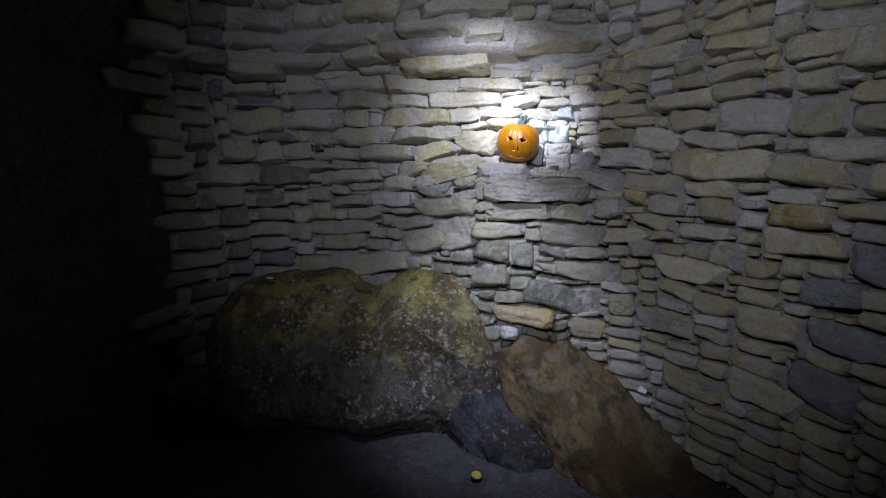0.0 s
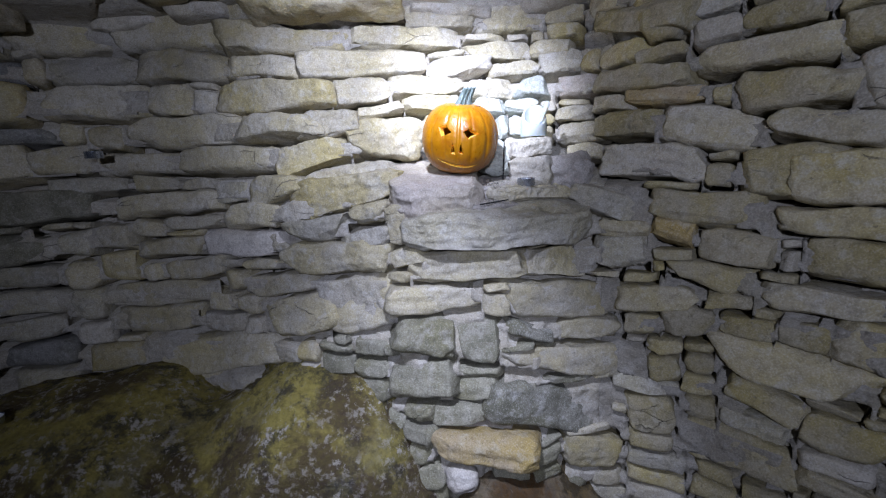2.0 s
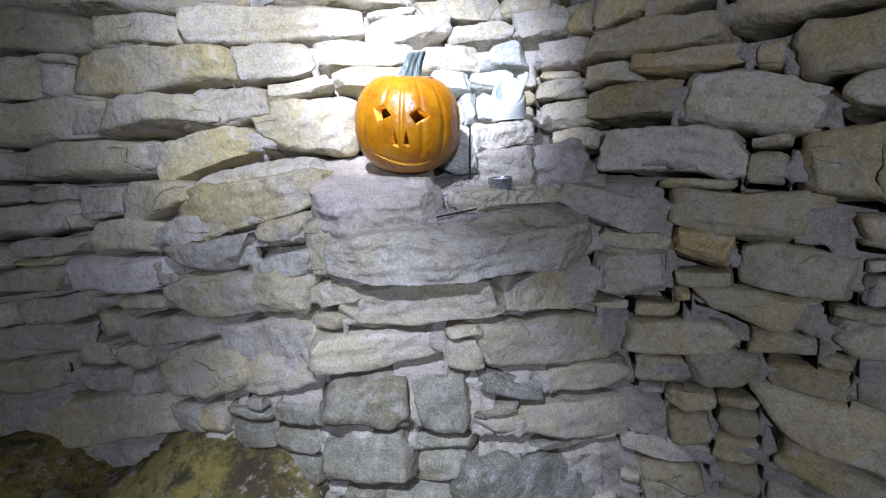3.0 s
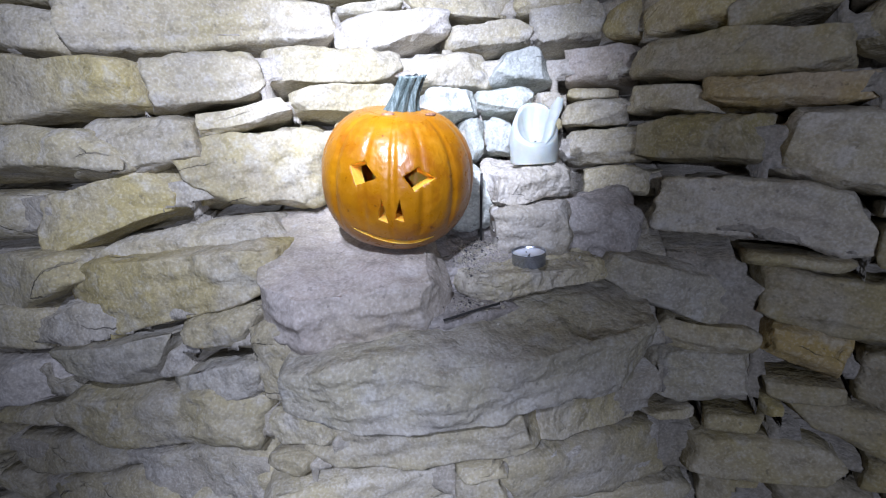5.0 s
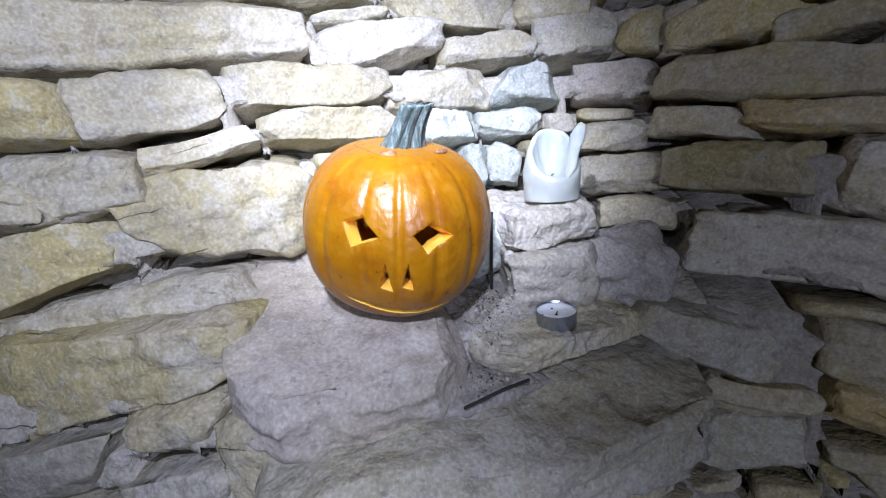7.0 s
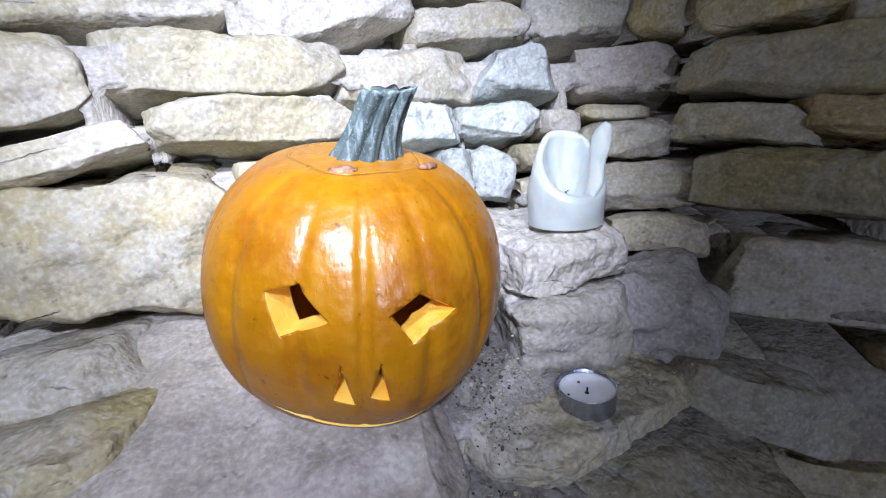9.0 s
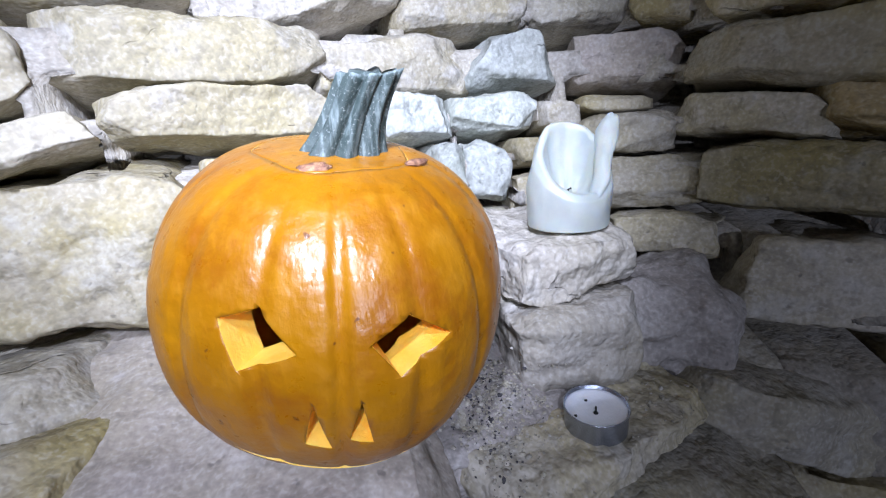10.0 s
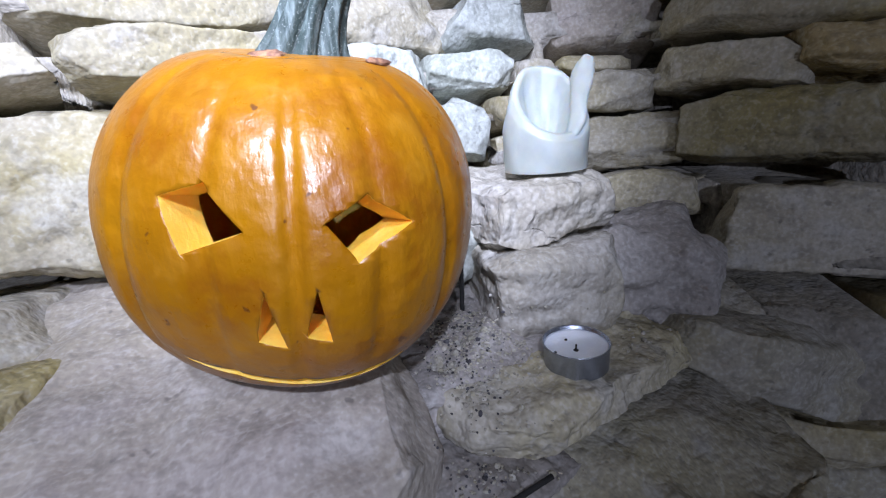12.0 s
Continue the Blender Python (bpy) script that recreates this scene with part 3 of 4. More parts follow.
lay([
    (6.9, 0.453, 0.104, 0.071, 1, -0, 0.03, "pale"),
    (8.4, 0.517, 0.185, 0.08, 8, 0.04, 0.02, "pink"),
    (22.6, 0.574, 0.316, 0.114, -19, 0.05, 0.01, "dark"),
    (28.9, 0.447, 0.152, 0.095, -11, -0.1, 0.11, "ochre"),
    (37.2, 0.562, 0.111, 0.085, 9, 0.01, 0.03, "cream"),
    (47.6, 0.523, 0.208, 0.102, 1, -0.05, -0.16, "cream"),
    (55.4, 0.322, 0.213, 0.108, -5, -0.21, 0.1, "cream"),
    (69.3, 0.381, 0.211, 0.104, -9, -0.07, 0.1, "cream"),
    (78.7, 0.466, 0.181, 0.121, -8, -0.02, 0.05, "slate"),
])

def stretch(bearing, z):
    """Metres of wall for each degree of bearing."""
    return (wall_point(bearing + 1, z) - wall_point(bearing - 1, z)).length / 2


far_stones = {wall_back: ([], [], []), wall_side: ([], [], [])}
KINDS = tuple(TONES)


def join_stone(wall, m, w, h, d, tone, taper):
    """Adds a far or tiny stone to its wall's joined rubble."""
    counter[0] += 1
    verts, faces, kinds = far_stones[wall]
    base = len(verts)
    verts += [m @ Vector(v) for v in stone_verts(w, h, d, taper, 0, counter[0], "low")]
    faces += [tuple(base + i for i in q) for q in GRIDS["low"][1]]
    kinds += [KINDS.index(tone)] * len(GRIDS["low"][1])


def pack(first, last, low, high, seed, wide, tall, least):
    """Smaller stones, grown to fill the openings that the larger ones leave."""
    chance = random.Random(seed)
    boxes = []
    for b, z, w, h in placed:
        turn = w / stretch(b, z) / 2
        boxes.append((b - turn, b + turn, z - h / 2, z + h / 2))
    boxes = np.array(boxes)
    z = low
    while z < high:
        b = first + 8 * chance.random()
        while b < last:
            step = stretch(b, z)
            if not ((boxes[:, 0] < b) & (boxes[:, 1] > b) & (boxes[:, 2] < z) & (boxes[:, 3] > z)).any():
                box = [b, b, z, z]
                far = 1.45 if b < -38 else 1
                most = (far * chance.uniform(*wide) / step, far * chance.uniform(*tall))
                grow = [True] * 4
                while any(grow):
                    for side in (2, 3, 0, 1):
                        if not grow[side]:
                            continue
                        new_box = list(box)
                        new_box[side] += (0.004 / step if side < 2 else 0.003) * (1 if side % 2 else -1)
                        full = new_box[1] - new_box[0] > most[0] if side < 2 else new_box[3] - new_box[2] > most[1]
                        x0, x1, z0, z1 = new_box
                        if full or ((boxes[:, 0] < x1) & (boxes[:, 1] > x0) & (boxes[:, 2] < z1) & (boxes[:, 3] > z0)).any():
                            grow[side] = False
                        else:
                            box = new_box
                w, h = (box[1] - box[0]) * step, box[3] - box[2]
                if w > least[0] and h > least[1]:
                    mid, up = (box[0] + box[1]) / 2, (box[2] + box[3]) / 2
                    tone = chance.choice(("cream", "cream", "cream", "ochre", "ochre", "grey", "pale"))
                    if mid > 33 and tone in ("cream", "ochre"):
                        tone = "olive"
                    # courses beyond -44 degrees draw only from the darker tones
                    if mid < -44:
                        tone = chance.choice(("slate", "grey", "mossy"))
                    if up < 0.82 and -16 < mid < 27:
                        tone = "mossy"
                    m = wall_frame(mid, up, 0.055 - chance.uniform(-0.006, 0.008), chance.uniform(-4, 4))
                    wall = wall_back if mid < 29.5 else wall_side
                    if w > 0.07 and h > 0.03 and -36 < mid < 76 and 0.5 < up < 1.6:
                        stone_at(m, w * 0.98, h * 0.9, 0.12, tone, chance.uniform(-0.15, 0.15), 0, "mid", wall)
                    else:
                        join_stone(wall, m, w * 0.98, h * 0.9, 0.12, tone, chance.uniform(-0.15, 0.15))
                    placed.append((mid, up, w, h))
                    beds.append((mid, up, w, h, 0, 0))
                    boxes = np.vstack((boxes, box))
            b += 0.7 + 0.6 * chance.random()
        z += 0.011


placed.append((14, 1.105, 0.48, 0.17))
pack(-61, 104, 0.03, 2.04, 5, (0.09, 0.2), (0.045, 0.066), (0.05, 0.03))
pack(-50, 90, 0.3, 1.6, 6, (0.05, 0.14), (0.02, 0.05), (0.035, 0.017))
pack(31, 90, 0.3, 1.6, 7, (0.04, 0.1), (0.018, 0.05), (0.022, 0.014))
# flat slabs that carry the overhanging top courses
chance = random.Random(9)
bearing = -52.0
while bearing < 27:
    wide = chance.uniform(0.15, 0.26)
    turn = wide / stretch(bearing, 1.6)
    stone_at(wall_frame(bearing + turn / 2, 1.574 + chance.uniform(-0.006, 0.006), 0.145, chance.uniform(-2, 2)) @ pose(0, 0, 0, 7, 0, 0), wide, 0.05, 0.32, chance.choice(("cream", "grey", "ochre", "pale")), 0, 0, "mid", wall_back)
    bearing += turn * 0.97

pack_earth(wall_back, -62, 29.5)
pack_earth(wall_side, 29.5, 105)
for wall, (verts, faces, kinds) in far_stones.items():
    rubble = mesh_object("small_stones", verts, faces, TONES[KINDS[0]], wall)
    for tone in KINDS[1:]:
        rubble.data.materials.append(TONES[tone])
    rubble.data.polygons.foreach_set("material_index", kinds)
    tagged(rubble, "small packing stones and dim outer courses of cream limestone", kind="stuff")



# ---- ledges under the offerings ----
def ledge_stone(x, y, z, w, d, h, rz, rx, ry, tone, taper=0.0, round_off=0.2, rough=1.0):
    ob = stone_at(pose(x, y, z, rx, ry, rz), w, h, d, tone, taper, 0, "top", wall_back, "stone", round_off, rough, 34)
    return ob


counter[0] = 5000
ledge_stone(0.255, 1.850, 1.101, 0.208, 0.25, 0.086, 3, 12, 2, "pink", 0.0, 0.08, 0.9)
ledge_stone(0.385, 1.792, 1.026, 0.41, 0.25, 0.08, 4, 5, 0, "grey", 0.08, 0.10, 1.2)
ledge_stone(0.462, 1.836, 1.086, 0.182, 0.155, 0.036, 14, 2, 1, "cream", 0.0, 0.18, 1.7)

ledge_stone(0.497, 1.893, 1.189, 0.106, 0.13, 0.05, -8, 2, 1, "pale", 0.0, 0.18, 1.4)
ledge_stone(0.412, 1.936, 1.165, 0.085, 0.10, 0.095, 4, 0, 0, "lime", 0.0, 0.3, 1.1)
ledge_stone(0.496, 1.876, 1.131, 0.104, 0.13, 0.068, -10, 3, -1, "pale", 0.0, 0.30, 1.0)

# a flat brown stone and a pale cobble low in the back wall
stone_at(wall_frame(11, 0.515, 0.02, -6), 0.25, 0.062, 0.16, "rust", 0.1, 0, "high", wall_back, "stone", 0.3)
stone_at(wall_frame(6.6, 0.448, -0.01, 0), 0.08, 0.068, 0.09, "white", 0.0, 0, "high", wall_back, "stone", 0.45, 0.8)

# dust and earth packed behind the small slab and into the corner
ledge_stone(0.414, 1.862, 1.097, 0.13, 0.15, 0.036, 6, 8, 2, "earth", 0.0, 0.5, 1.8)
ledge_stone(0.385, 1.782, 1.064, 0.12, 0.10, 0.026, 10, 8, 0, "earth", 0.0, 0.5, 1.6)
ledge_stone(0.585, 1.862, 1.115, 0.13, 0.12, 0.10, -28, 14, 0, "earth", 0.0, 0.5, 1.4)
ledge_stone(0.548, 1.832, 1.099, 0.020, 0.018, 0.014, 20, 0, 0, "ochre", 0.0, 0.5, 1.0)


# ---- boulders on the floor ----
def boulder(name, m, w, h, d, material, label, profile, lump=1.0, shear=0.0):
    unit, faces = GRIDS["top"]
    half = np.array((w, d, h)) / 2
    r = 0.42 * min(w, h, d)
    p = unit * half
    inner = np.clip(p, -(half - r), half - r)
    out = p - inner
    length = np.linalg.norm(out, axis=1, keepdims=True)
    way = np.where(length > 1e-9, out / np.maximum(length, 1e-9), 0)
    q = inner + way * np.minimum(length, r)
    done = []
    for (x, y, z), n in zip(q.tolist(), way.tolist()):
        s = Vector((x, y, z)) + Vector((w * 31, h * 17, d * 11))
        share = (z + half[2]) / (2 * half[2])
        z2 = -half[2] + share * 2 * half[2] * profile(x / half[0])
        k = lump * (0.05 * noise.noise(s * 3.4) + 0.02 * noise.noise(s * 9) + 0.008 * noise.noise(s * 25) + 0.004 * noise.noise(s * 60))
        push = Vector(n) if n != [0.0, 0.0, 0.0] else Vector((0, -1 if y < 0 else 1, 0))
        done.append((x - shear * z2 + push.x * k, y + push.y * k, z2 + push.z * k))
    ob = mesh_object(name, done, faces, material)
    ob.matrix_world = m
    return tagged(ob, label, "boulder")


def saddle(u):
    """Two shoulders with a dip between them, falling off at the far end."""
    return 0.97 - 0.09 * math.exp(-((u - 0.12) / 0.17) ** 2) + 0.03 * math.exp(-((u - 0.43) / 0.15) ** 2) - 0.22 * max(0.0, u - 0.62) ** 1.2 - 0.3 * max(0.0, -u - 0.6) - 0.1 * abs(u) ** 9


def slope(u):
    return 1.0 - 0.42 * (u + 1) / 2


boulder("standing_boulder", pose(-0.40, 1.89, 0.30, -9, 0, 2), 1.36, 0.74, 0.54, BOULDER, "large mossy boulder with pale lichen spots standing on the floor", saddle)
boulder("brown_boulder", pose(0.66, 1.59, 0.06, 0, 24, -42), 0.95, 0.50, 0.50, BROWN, "low brown stained boulder leaning on the side wall", slope, 1.0, 0.45)
boulder("grey_boulder", pose(0.27, 1.67, 0.05, 0, 6, -34), 0.50, 0.38, 0.36, BLUE, "small grey speckled rock wedged between the boulders", slope)


# ---- pumpkin ----
def skin_material():
    """Waxy orange rind: pale flecks, deeper red-brown blotches, long faint streaks and scuffs."""
    m, t, s = nodes("pumpkin_skin")
    at = t.nodes.new("ShaderNodeTexCoord").outputs["Object"]
    broad, fine, pore = spot_noise(t, at, 20, 5, 0.6), spot_noise(t, at, 95, 6, 0.65), spot_noise(t, at, 420, 2)
    lumps = spot_noise(t, at, 58, 2, 0.5)
    stretched = node(t, "ShaderNodeVectorMath")
    stretched.operation = "MULTIPLY"
    stretched.inputs[1].default_value = (85, 85, 12)
    t.links.new(at, stretched.inputs[0])
    streak = spot_noise(t, stretched.outputs[0], 1.0, 4, 0.6)
    colour = mixed(t, ramp(t, broad, 0.35, 0.66), (0.372, 0.149, 0.0025), (0.275, 0.095, 0.002))
    colour = mixed(t, ramp(t, streak, 0.48, 0.70, 0, 0.5), colour, (0.445, 0.188, 0.008))
    colour = mixed(t, ramp(t, fine, 0.52, 0.72, 0, 0.4), colour, (0.45, 0.197, 0.014))
    colour = mixed(t, ramp(t, spot_noise(t, at, 34, 5, 0.7), 0.52, 0.68, 0, 0.55), colour, (0.22, 0.055, 0.003))
    colour = mixed(t, ramp(t, spot_noise(t, at, 70, 3, 0.8), 0.70, 0.76, 0, 0.8), colour, (0.17, 0.045, 0.008))
    colour = mixed(t, ramp(t, spot_noise(t, at, 150, 2, 0.5), 0.725, 0.76, 0, 0.8), colour, (0.10, 0.03, 0.008))
    t.links.new(colour, s.inputs["Base Color"])
    t.links.new(ramp(t, fine, 0.3, 0.7, 0.24, 0.42), s.inputs["Roughness"])
    s.inputs["Specular IOR Level"].default_value = 0.52
    relief(t, s, ((fine, 0.45), (broad, 1.8), (lumps, 1.9), (streak, 0.8), (pore, 0.08)), 0.0009)
    return m


def plain(name, a, b, rough, scale=60, depth=0.001, sub=0.0, metal=0.0):
    m, t, s = nodes(name)
    at = t.nodes.new("ShaderNodeTexCoord").outputs["Object"]
    big, small = spot_noise(t, at, scale, 5), spot_noise(t, at, scale * 5, 5)
    t.links.new(mixed(t, ramp(t, big, 0.35, 0.65), a, b), s.inputs["Base Color"])
    s.inputs["Roughness"].default_value, s.inputs["Metallic"].default_value = rough, metal
    if sub:
        s.inputs["Subsurface Weight"].default_value = sub
        s.inputs["Subsurface Radius"].default_value = (0.012, 0.009, 0.006)
        s.inputs["Subsurface Scale"].default_value = 0.6
    relief(t, s, ((big, 0.6), (small, 0.5)), depth)
    return m


SKIN = skin_material()
FLESH = plain("pumpkin_flesh", (0.93, 0.50, 0.045), (0.95, 0.62, 0.12), 0.5, 90, 0.0006, 0.35)
STEM = plain("pumpkin_stem", (0.030, 0.048, 0.044), (0.055, 0.078, 0.070), 0.6, 150, 0.0008)
tree = STEM.node_tree
along = tree.nodes.new("ShaderNodeTexCoord").outputs["Object"]
long_way = node(tree, "ShaderNodeVectorMath")
long_way.operation = "MULTIPLY"
long_way.inputs[1].default_value = (260, 260, 22)
tree.links.new(along, long_way.inputs[0])
streaks_and_shade = tree.nodes["Principled BSDF"].inputs["Base Color"].links[0].from_socket
streaks_and_shade = mixed(tree, ramp(tree, spot_noise(tree, long_way.outputs[0], 1.0, 5, 0.65), 0.50, 0.64, 0, 0.7), streaks_and_shade, (0.21, 0.26, 0.25))
# shade in the creases and highlights on the ridges, painted in by pointiness
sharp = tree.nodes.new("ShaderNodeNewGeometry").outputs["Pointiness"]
streaks_and_shade = mixed(tree, ramp(tree, sharp, 0.50, 0.44, 0, 0.9), streaks_and_shade, (0.012, 0.020, 0.015))
streaks_and_shade = mixed(tree, ramp(tree, sharp, 0.53, 0.60, 0, 0.6), streaks_and_shade, (0.30, 0.36, 0.35))
streaks_and_shade = mixed(tree, ramp(tree, spot_noise(tree, along, 900, 3), 0.60, 0.68, 0, 0.55), streaks_and_shade, (0.36, 0.39, 0.36))
tree.links.new(streaks_and_shade, tree.nodes["Principled BSDF"].inputs["Base Color"])
CUT = plain("dried_cut", (0.42, 0.22, 0.12), (0.10, 0.035, 0.025), 0.7, 260, 0.001)

PUMPKIN = Vector((0.321, 1.819, 1.217))
WIDE, TALL = 0.0864, 0.079
FURROWS = 15


def rind(theta, phi, scale=1.0):
    """A point of the ribbed skin: bearing theta, height angle phi; the poles dip in."""
    c, s = math.cos(phi), math.sin(phi)
    groove = abs(math.sin(FURROWS * theta / 2 + 0.5 * math.sin(3 * theta)))
    ribs = 1 - (0.030 * (1 - groove) ** 11 + 0.026 * (1 - groove) ** 3) * c ** 0.5 if c > 0 else 1
    ribs += (1 - ribs) * min(1.0, max(0.0, (-0.30 - phi) / 0.35))
    full = abs(c) ** 0.82
    lump = 1 + 0.018 * math.sin(2 * theta + 0.7) + 0.012 * math.sin(5 * theta)
    dip = 0.07 * math.exp(-((math.pi / 2 - abs(phi)) / 0.34) ** 2)
    r = WIDE * full * ribs * lump
    z = TALL * (math.copysign(abs(s) ** 0.92, s) - math.copysign(dip, s))
    return Vector((r * math.sin(theta), -r * math.cos(theta), z)) * scale


LID_PHI = 1.22


def pumpkin_shell():
    n, m = 180, 84
    bm = bmesh.new()
    rings = []
    phis = [LID_PHI + 0.02 - (LID_PHI + 0.02 + math.pi / 2 - 0.02) * j / m for j in range(m + 1)]
    for scale in (1.0, 0.80):
        for phi in phis if scale == 1.0 else phis[::-1]:
            rings.append([bm.verts.new(rind(2 * math.pi * i / n, phi + 0.025 * math.sin(5 * 2 * math.pi * i / n) * max(0, phi) / LID_PHI, scale)) for i in range(n)])
    for a, b in zip(rings, rings[1:] + rings[:1]):
        for i in range(n):
            bm.faces.new((a[i], b[i], b[(i + 1) % n], a[(i + 1) % n]))
    return bm


def cutter(corners, level=1.0, near=0.5, far=1.2):
    """A prism through the rind from corners given as bearing and height angle in degrees."""
    bm = bmesh.new()
    rows = []
    for scale in (near, far):
        row = []
        for az, el in corners:
            a, e = radians(az), radians(el)
            way = Vector((math.cos(e) * math.sin(a) * WIDE, -math.cos(e) * math.cos(a) * WIDE, math.sin(e) * TALL))
            row.append(bm.verts.new((way.x * scale, way.y * scale, way.z * (1 + (scale - 1) * level))))
        rows.append(row)
    k = len(corners)
    bm.faces.new(rows[0])
    bm.faces.new(rows[1][::-1])
    for i in range(k):
        bm.faces.new((rows[0][i], rows[1][i], rows[1][(i + 1) % k], rows[0][(i + 1) % k]))
    bmesh.ops.triangulate(bm, faces=bm.faces)
    bmesh.ops.recalc_face_normals(bm, faces=bm.faces)
    me = bpy.data.meshes.new("cut")
    bm.to_mesh(me)
    bm.free()
    me.materials.append(FLESH)
    return new("cut", me)


pumpkin = new("carved_pumpkin")
pumpkin.location = PUMPKIN
tagged(pumpkin, "carved orange pumpkin lantern with a dark green stem, unlit, on stone", "pumpkin")
TIP = pose(0, 0, 0, 11, 6, -8)

shell_mesh = bpy.data.meshes.new("shell")
bm = pumpkin_shell()
bmesh.ops.transform(bm, matrix=TIP, verts=bm.verts)
bmesh.ops.recalc_face_normals(bm, faces=bm.faces)
bm.to_mesh(shell_mesh)
bm.free()
shell_mesh.materials.append(SKIN)
shell_mesh.materials.append(FLESH)
shell = new("shell", shell_mesh)
count = len(shell_mesh.polygons)
for i, poly in enumerate(shell_mesh.polygons):
    poly.use_smooth = True
    if i >= count * 85 // 170:
        poly.material_index = 1

CUTS = (
    ((-36.0, 15.5), (-25.5, 18.0), (-17.5, 5.6), (-33, 1.2)),
    ((-0.6, 5.4), (9.6, 11.0), (20.2, 2.0), (5.4, -5.6)),
    ((-16.0, -10.0), (-20.8, -25.0), (-14.2, -28.5)),
    ((-4.4, -11.0), (-8.6, -25.5), (-2.6, -28.0)),
    ((-49, -32.0), (-38, -36.6), (-27, -40.8), (-14, -44.2), (0, -46.0), (12, -46.4), (26, -45.6), (26, -46.6), (12, -49.8), (0, -50.4), (-14, -48.8), (-27, -45.0), (-38, -39.8)),
)
knives = []
for corners, level in zip(CUTS, (0.6, 0.6, 0.4, 0.4, 0.95)):
    knife = cutter(corners, level)
    knives.append(knife)
    mod = shell.modifiers.new("cut", "BOOLEAN")
    mod.operation, mod.object, mod.solver, mod.material_mode = "DIFFERENCE", knife, "EXACT", "TRANSFER"
carved = bpy.data.meshes.new_from_object(shell.evaluated_get(bpy.context.evaluated_depsgraph_get()))
shell.modifiers.clear()
shell.data = carved
carved.name = "shell"
shell.parent = pumpkin
for knife in knives:
    bpy.data.objects.remove(knife)


def pumpkin_lid():
    n, m = 180, 20
    bm = bmesh.new()
    outer, inner = [], []
    for j in range(m + 1):
        phi = LID_PHI + 0.0215 + (math.pi / 2 - 0.004 - LID_PHI - 0.0215) * j / m
        for rows, scale in ((outer, 1.0), (inner, 0.84)):
            rows.append([bm.verts.new(rind(2 * math.pi * i / n, phi + 0.025 * math.sin(5 * 2 * math.pi * i / n) * (1 - j / m), scale)) for i in range(n)])
    for rows in (outer, inner):
        for a, b in zip(rows, rows[1:]):
            for i in range(n):
                bm.faces.new((a[i], a[(i + 1) % n], b[(i + 1) % n], b[i]))
        bm.faces.new(rows[-1])
    for i in range(n):
        bm.faces.new((outer[0][i], inner[0][i], inner[0][(i + 1) % n], outer[0][(i + 1) % n]))
    bmesh.ops.transform(bm, matrix=TIP, verts=bm.verts)
    return bm


lid = part("lid", pumpkin_lid(), SKIN, pumpkin, "orange lid cut out round the stem")


def pumpkin_stem():
    """A ridged, curved stalk that flares at its foot and is cut flat."""
    n, m = 144, 30
    bm = bmesh.new()
    rings = []
    for j in range(m + 1):
        s = j / m
        mid = Vector((0.002 + 0.009 * s + 0.005 * s * s, -0.002 * s, 0.064 + 0.044 * s))
        r = 0.0112 + 0.0125 * (1 - s) ** 3 + 0.0014 * s
        ring = []
        for i in range(n):
            a = 2 * math.pi * i / n + 0.5 * s
            ridge = 0.74 + 0.36 * abs(math.cos(4.5 * a + 0.5 + 0.35 * math.sin(2 * a + 0.6))) ** 0.7 + 0.05 * math.cos(13 * a + 2 * s) + 0.07 * math.cos(3 * a + 1)
            ring.append(bm.verts.new(mid + Vector((r * ridge * math.cos(a), r * 0.85 * ridge * math.sin(a), (0.0015 * math.cos(a) + 0.006 * (ridge - 0.95) * s * s) * s))))
        rings.append(ring)
    for a, b in zip(rings, rings[1:]):
        for i in range(n):
            bm.faces.new((a[i], a[(i + 1) % n], b[(i + 1) % n], b[i]))
    bm.faces.new(rings[0][::-1])
    bm.faces.new(rings[-1])
    bmesh.ops.transform(bm, matrix=TIP, verts=bm.verts)
    return bm


part("stem", pumpkin_stem(), STEM, lid, "ridged dark green stem with pale streaks, crease shade and ridge highlights painted in")


def scar(at, size, turn):
    """A small shrivelled nick at the lid's edge."""
    bm = bmesh.new()
    bmesh.ops.create_icosphere(bm, subdivisions=3, radius=1.0)
    for v in bm.verts:
        k = 1 + 0.35 * noise.noise(v.co * 2.3 + Vector(at) * 90)
        v.co = Vector((v.co.x * size[0], v.co.y * size[1], v.co.z * size[2])) * k
    bmesh.ops.transform(bm, matrix=pose(*at, 38, 0, turn), verts=bm.verts)
    return bm


part("scar", scar((-0.0075, -0.0435, 0.0662), (0.0068, 0.0034, 0.0016), -14), CUT, lid, "dry brown nick in the lid")
part("scar", scar((0.0375, -0.0375, 0.0640), (0.0070, 0.0022, 0.0014), 30), CUT, lid, "dry brown nick in the lid")


# ---- candles ----
WAX = plain("candle_wax", (0.50, 0.53, 0.49), (0.43, 0.46, 0.43), 0.42, 40, 0.0005, 1.0)
ALUMINIUM = plain("aluminium", (0.50, 0.54, 0.62), (0.42, 0.46, 0.54), 0.27, 160, 0.0004, 0, 0.9)
TEA_WAX = plain("tealight_wax", (0.80, 0.81, 0.83), (0.74, 0.75, 0.78), 0.4, 90, 0.0005, 0.15)
SOOT = plain("soot", (0.015, 0.014, 0.013), (0.03, 0.028, 0.026), 0.9, 300, 0.0004)


RIM_TURN = (-180, -150, -120, -95, -72, -50, -28, -8, 15, 40, 65, 90, 115, 145, 180)
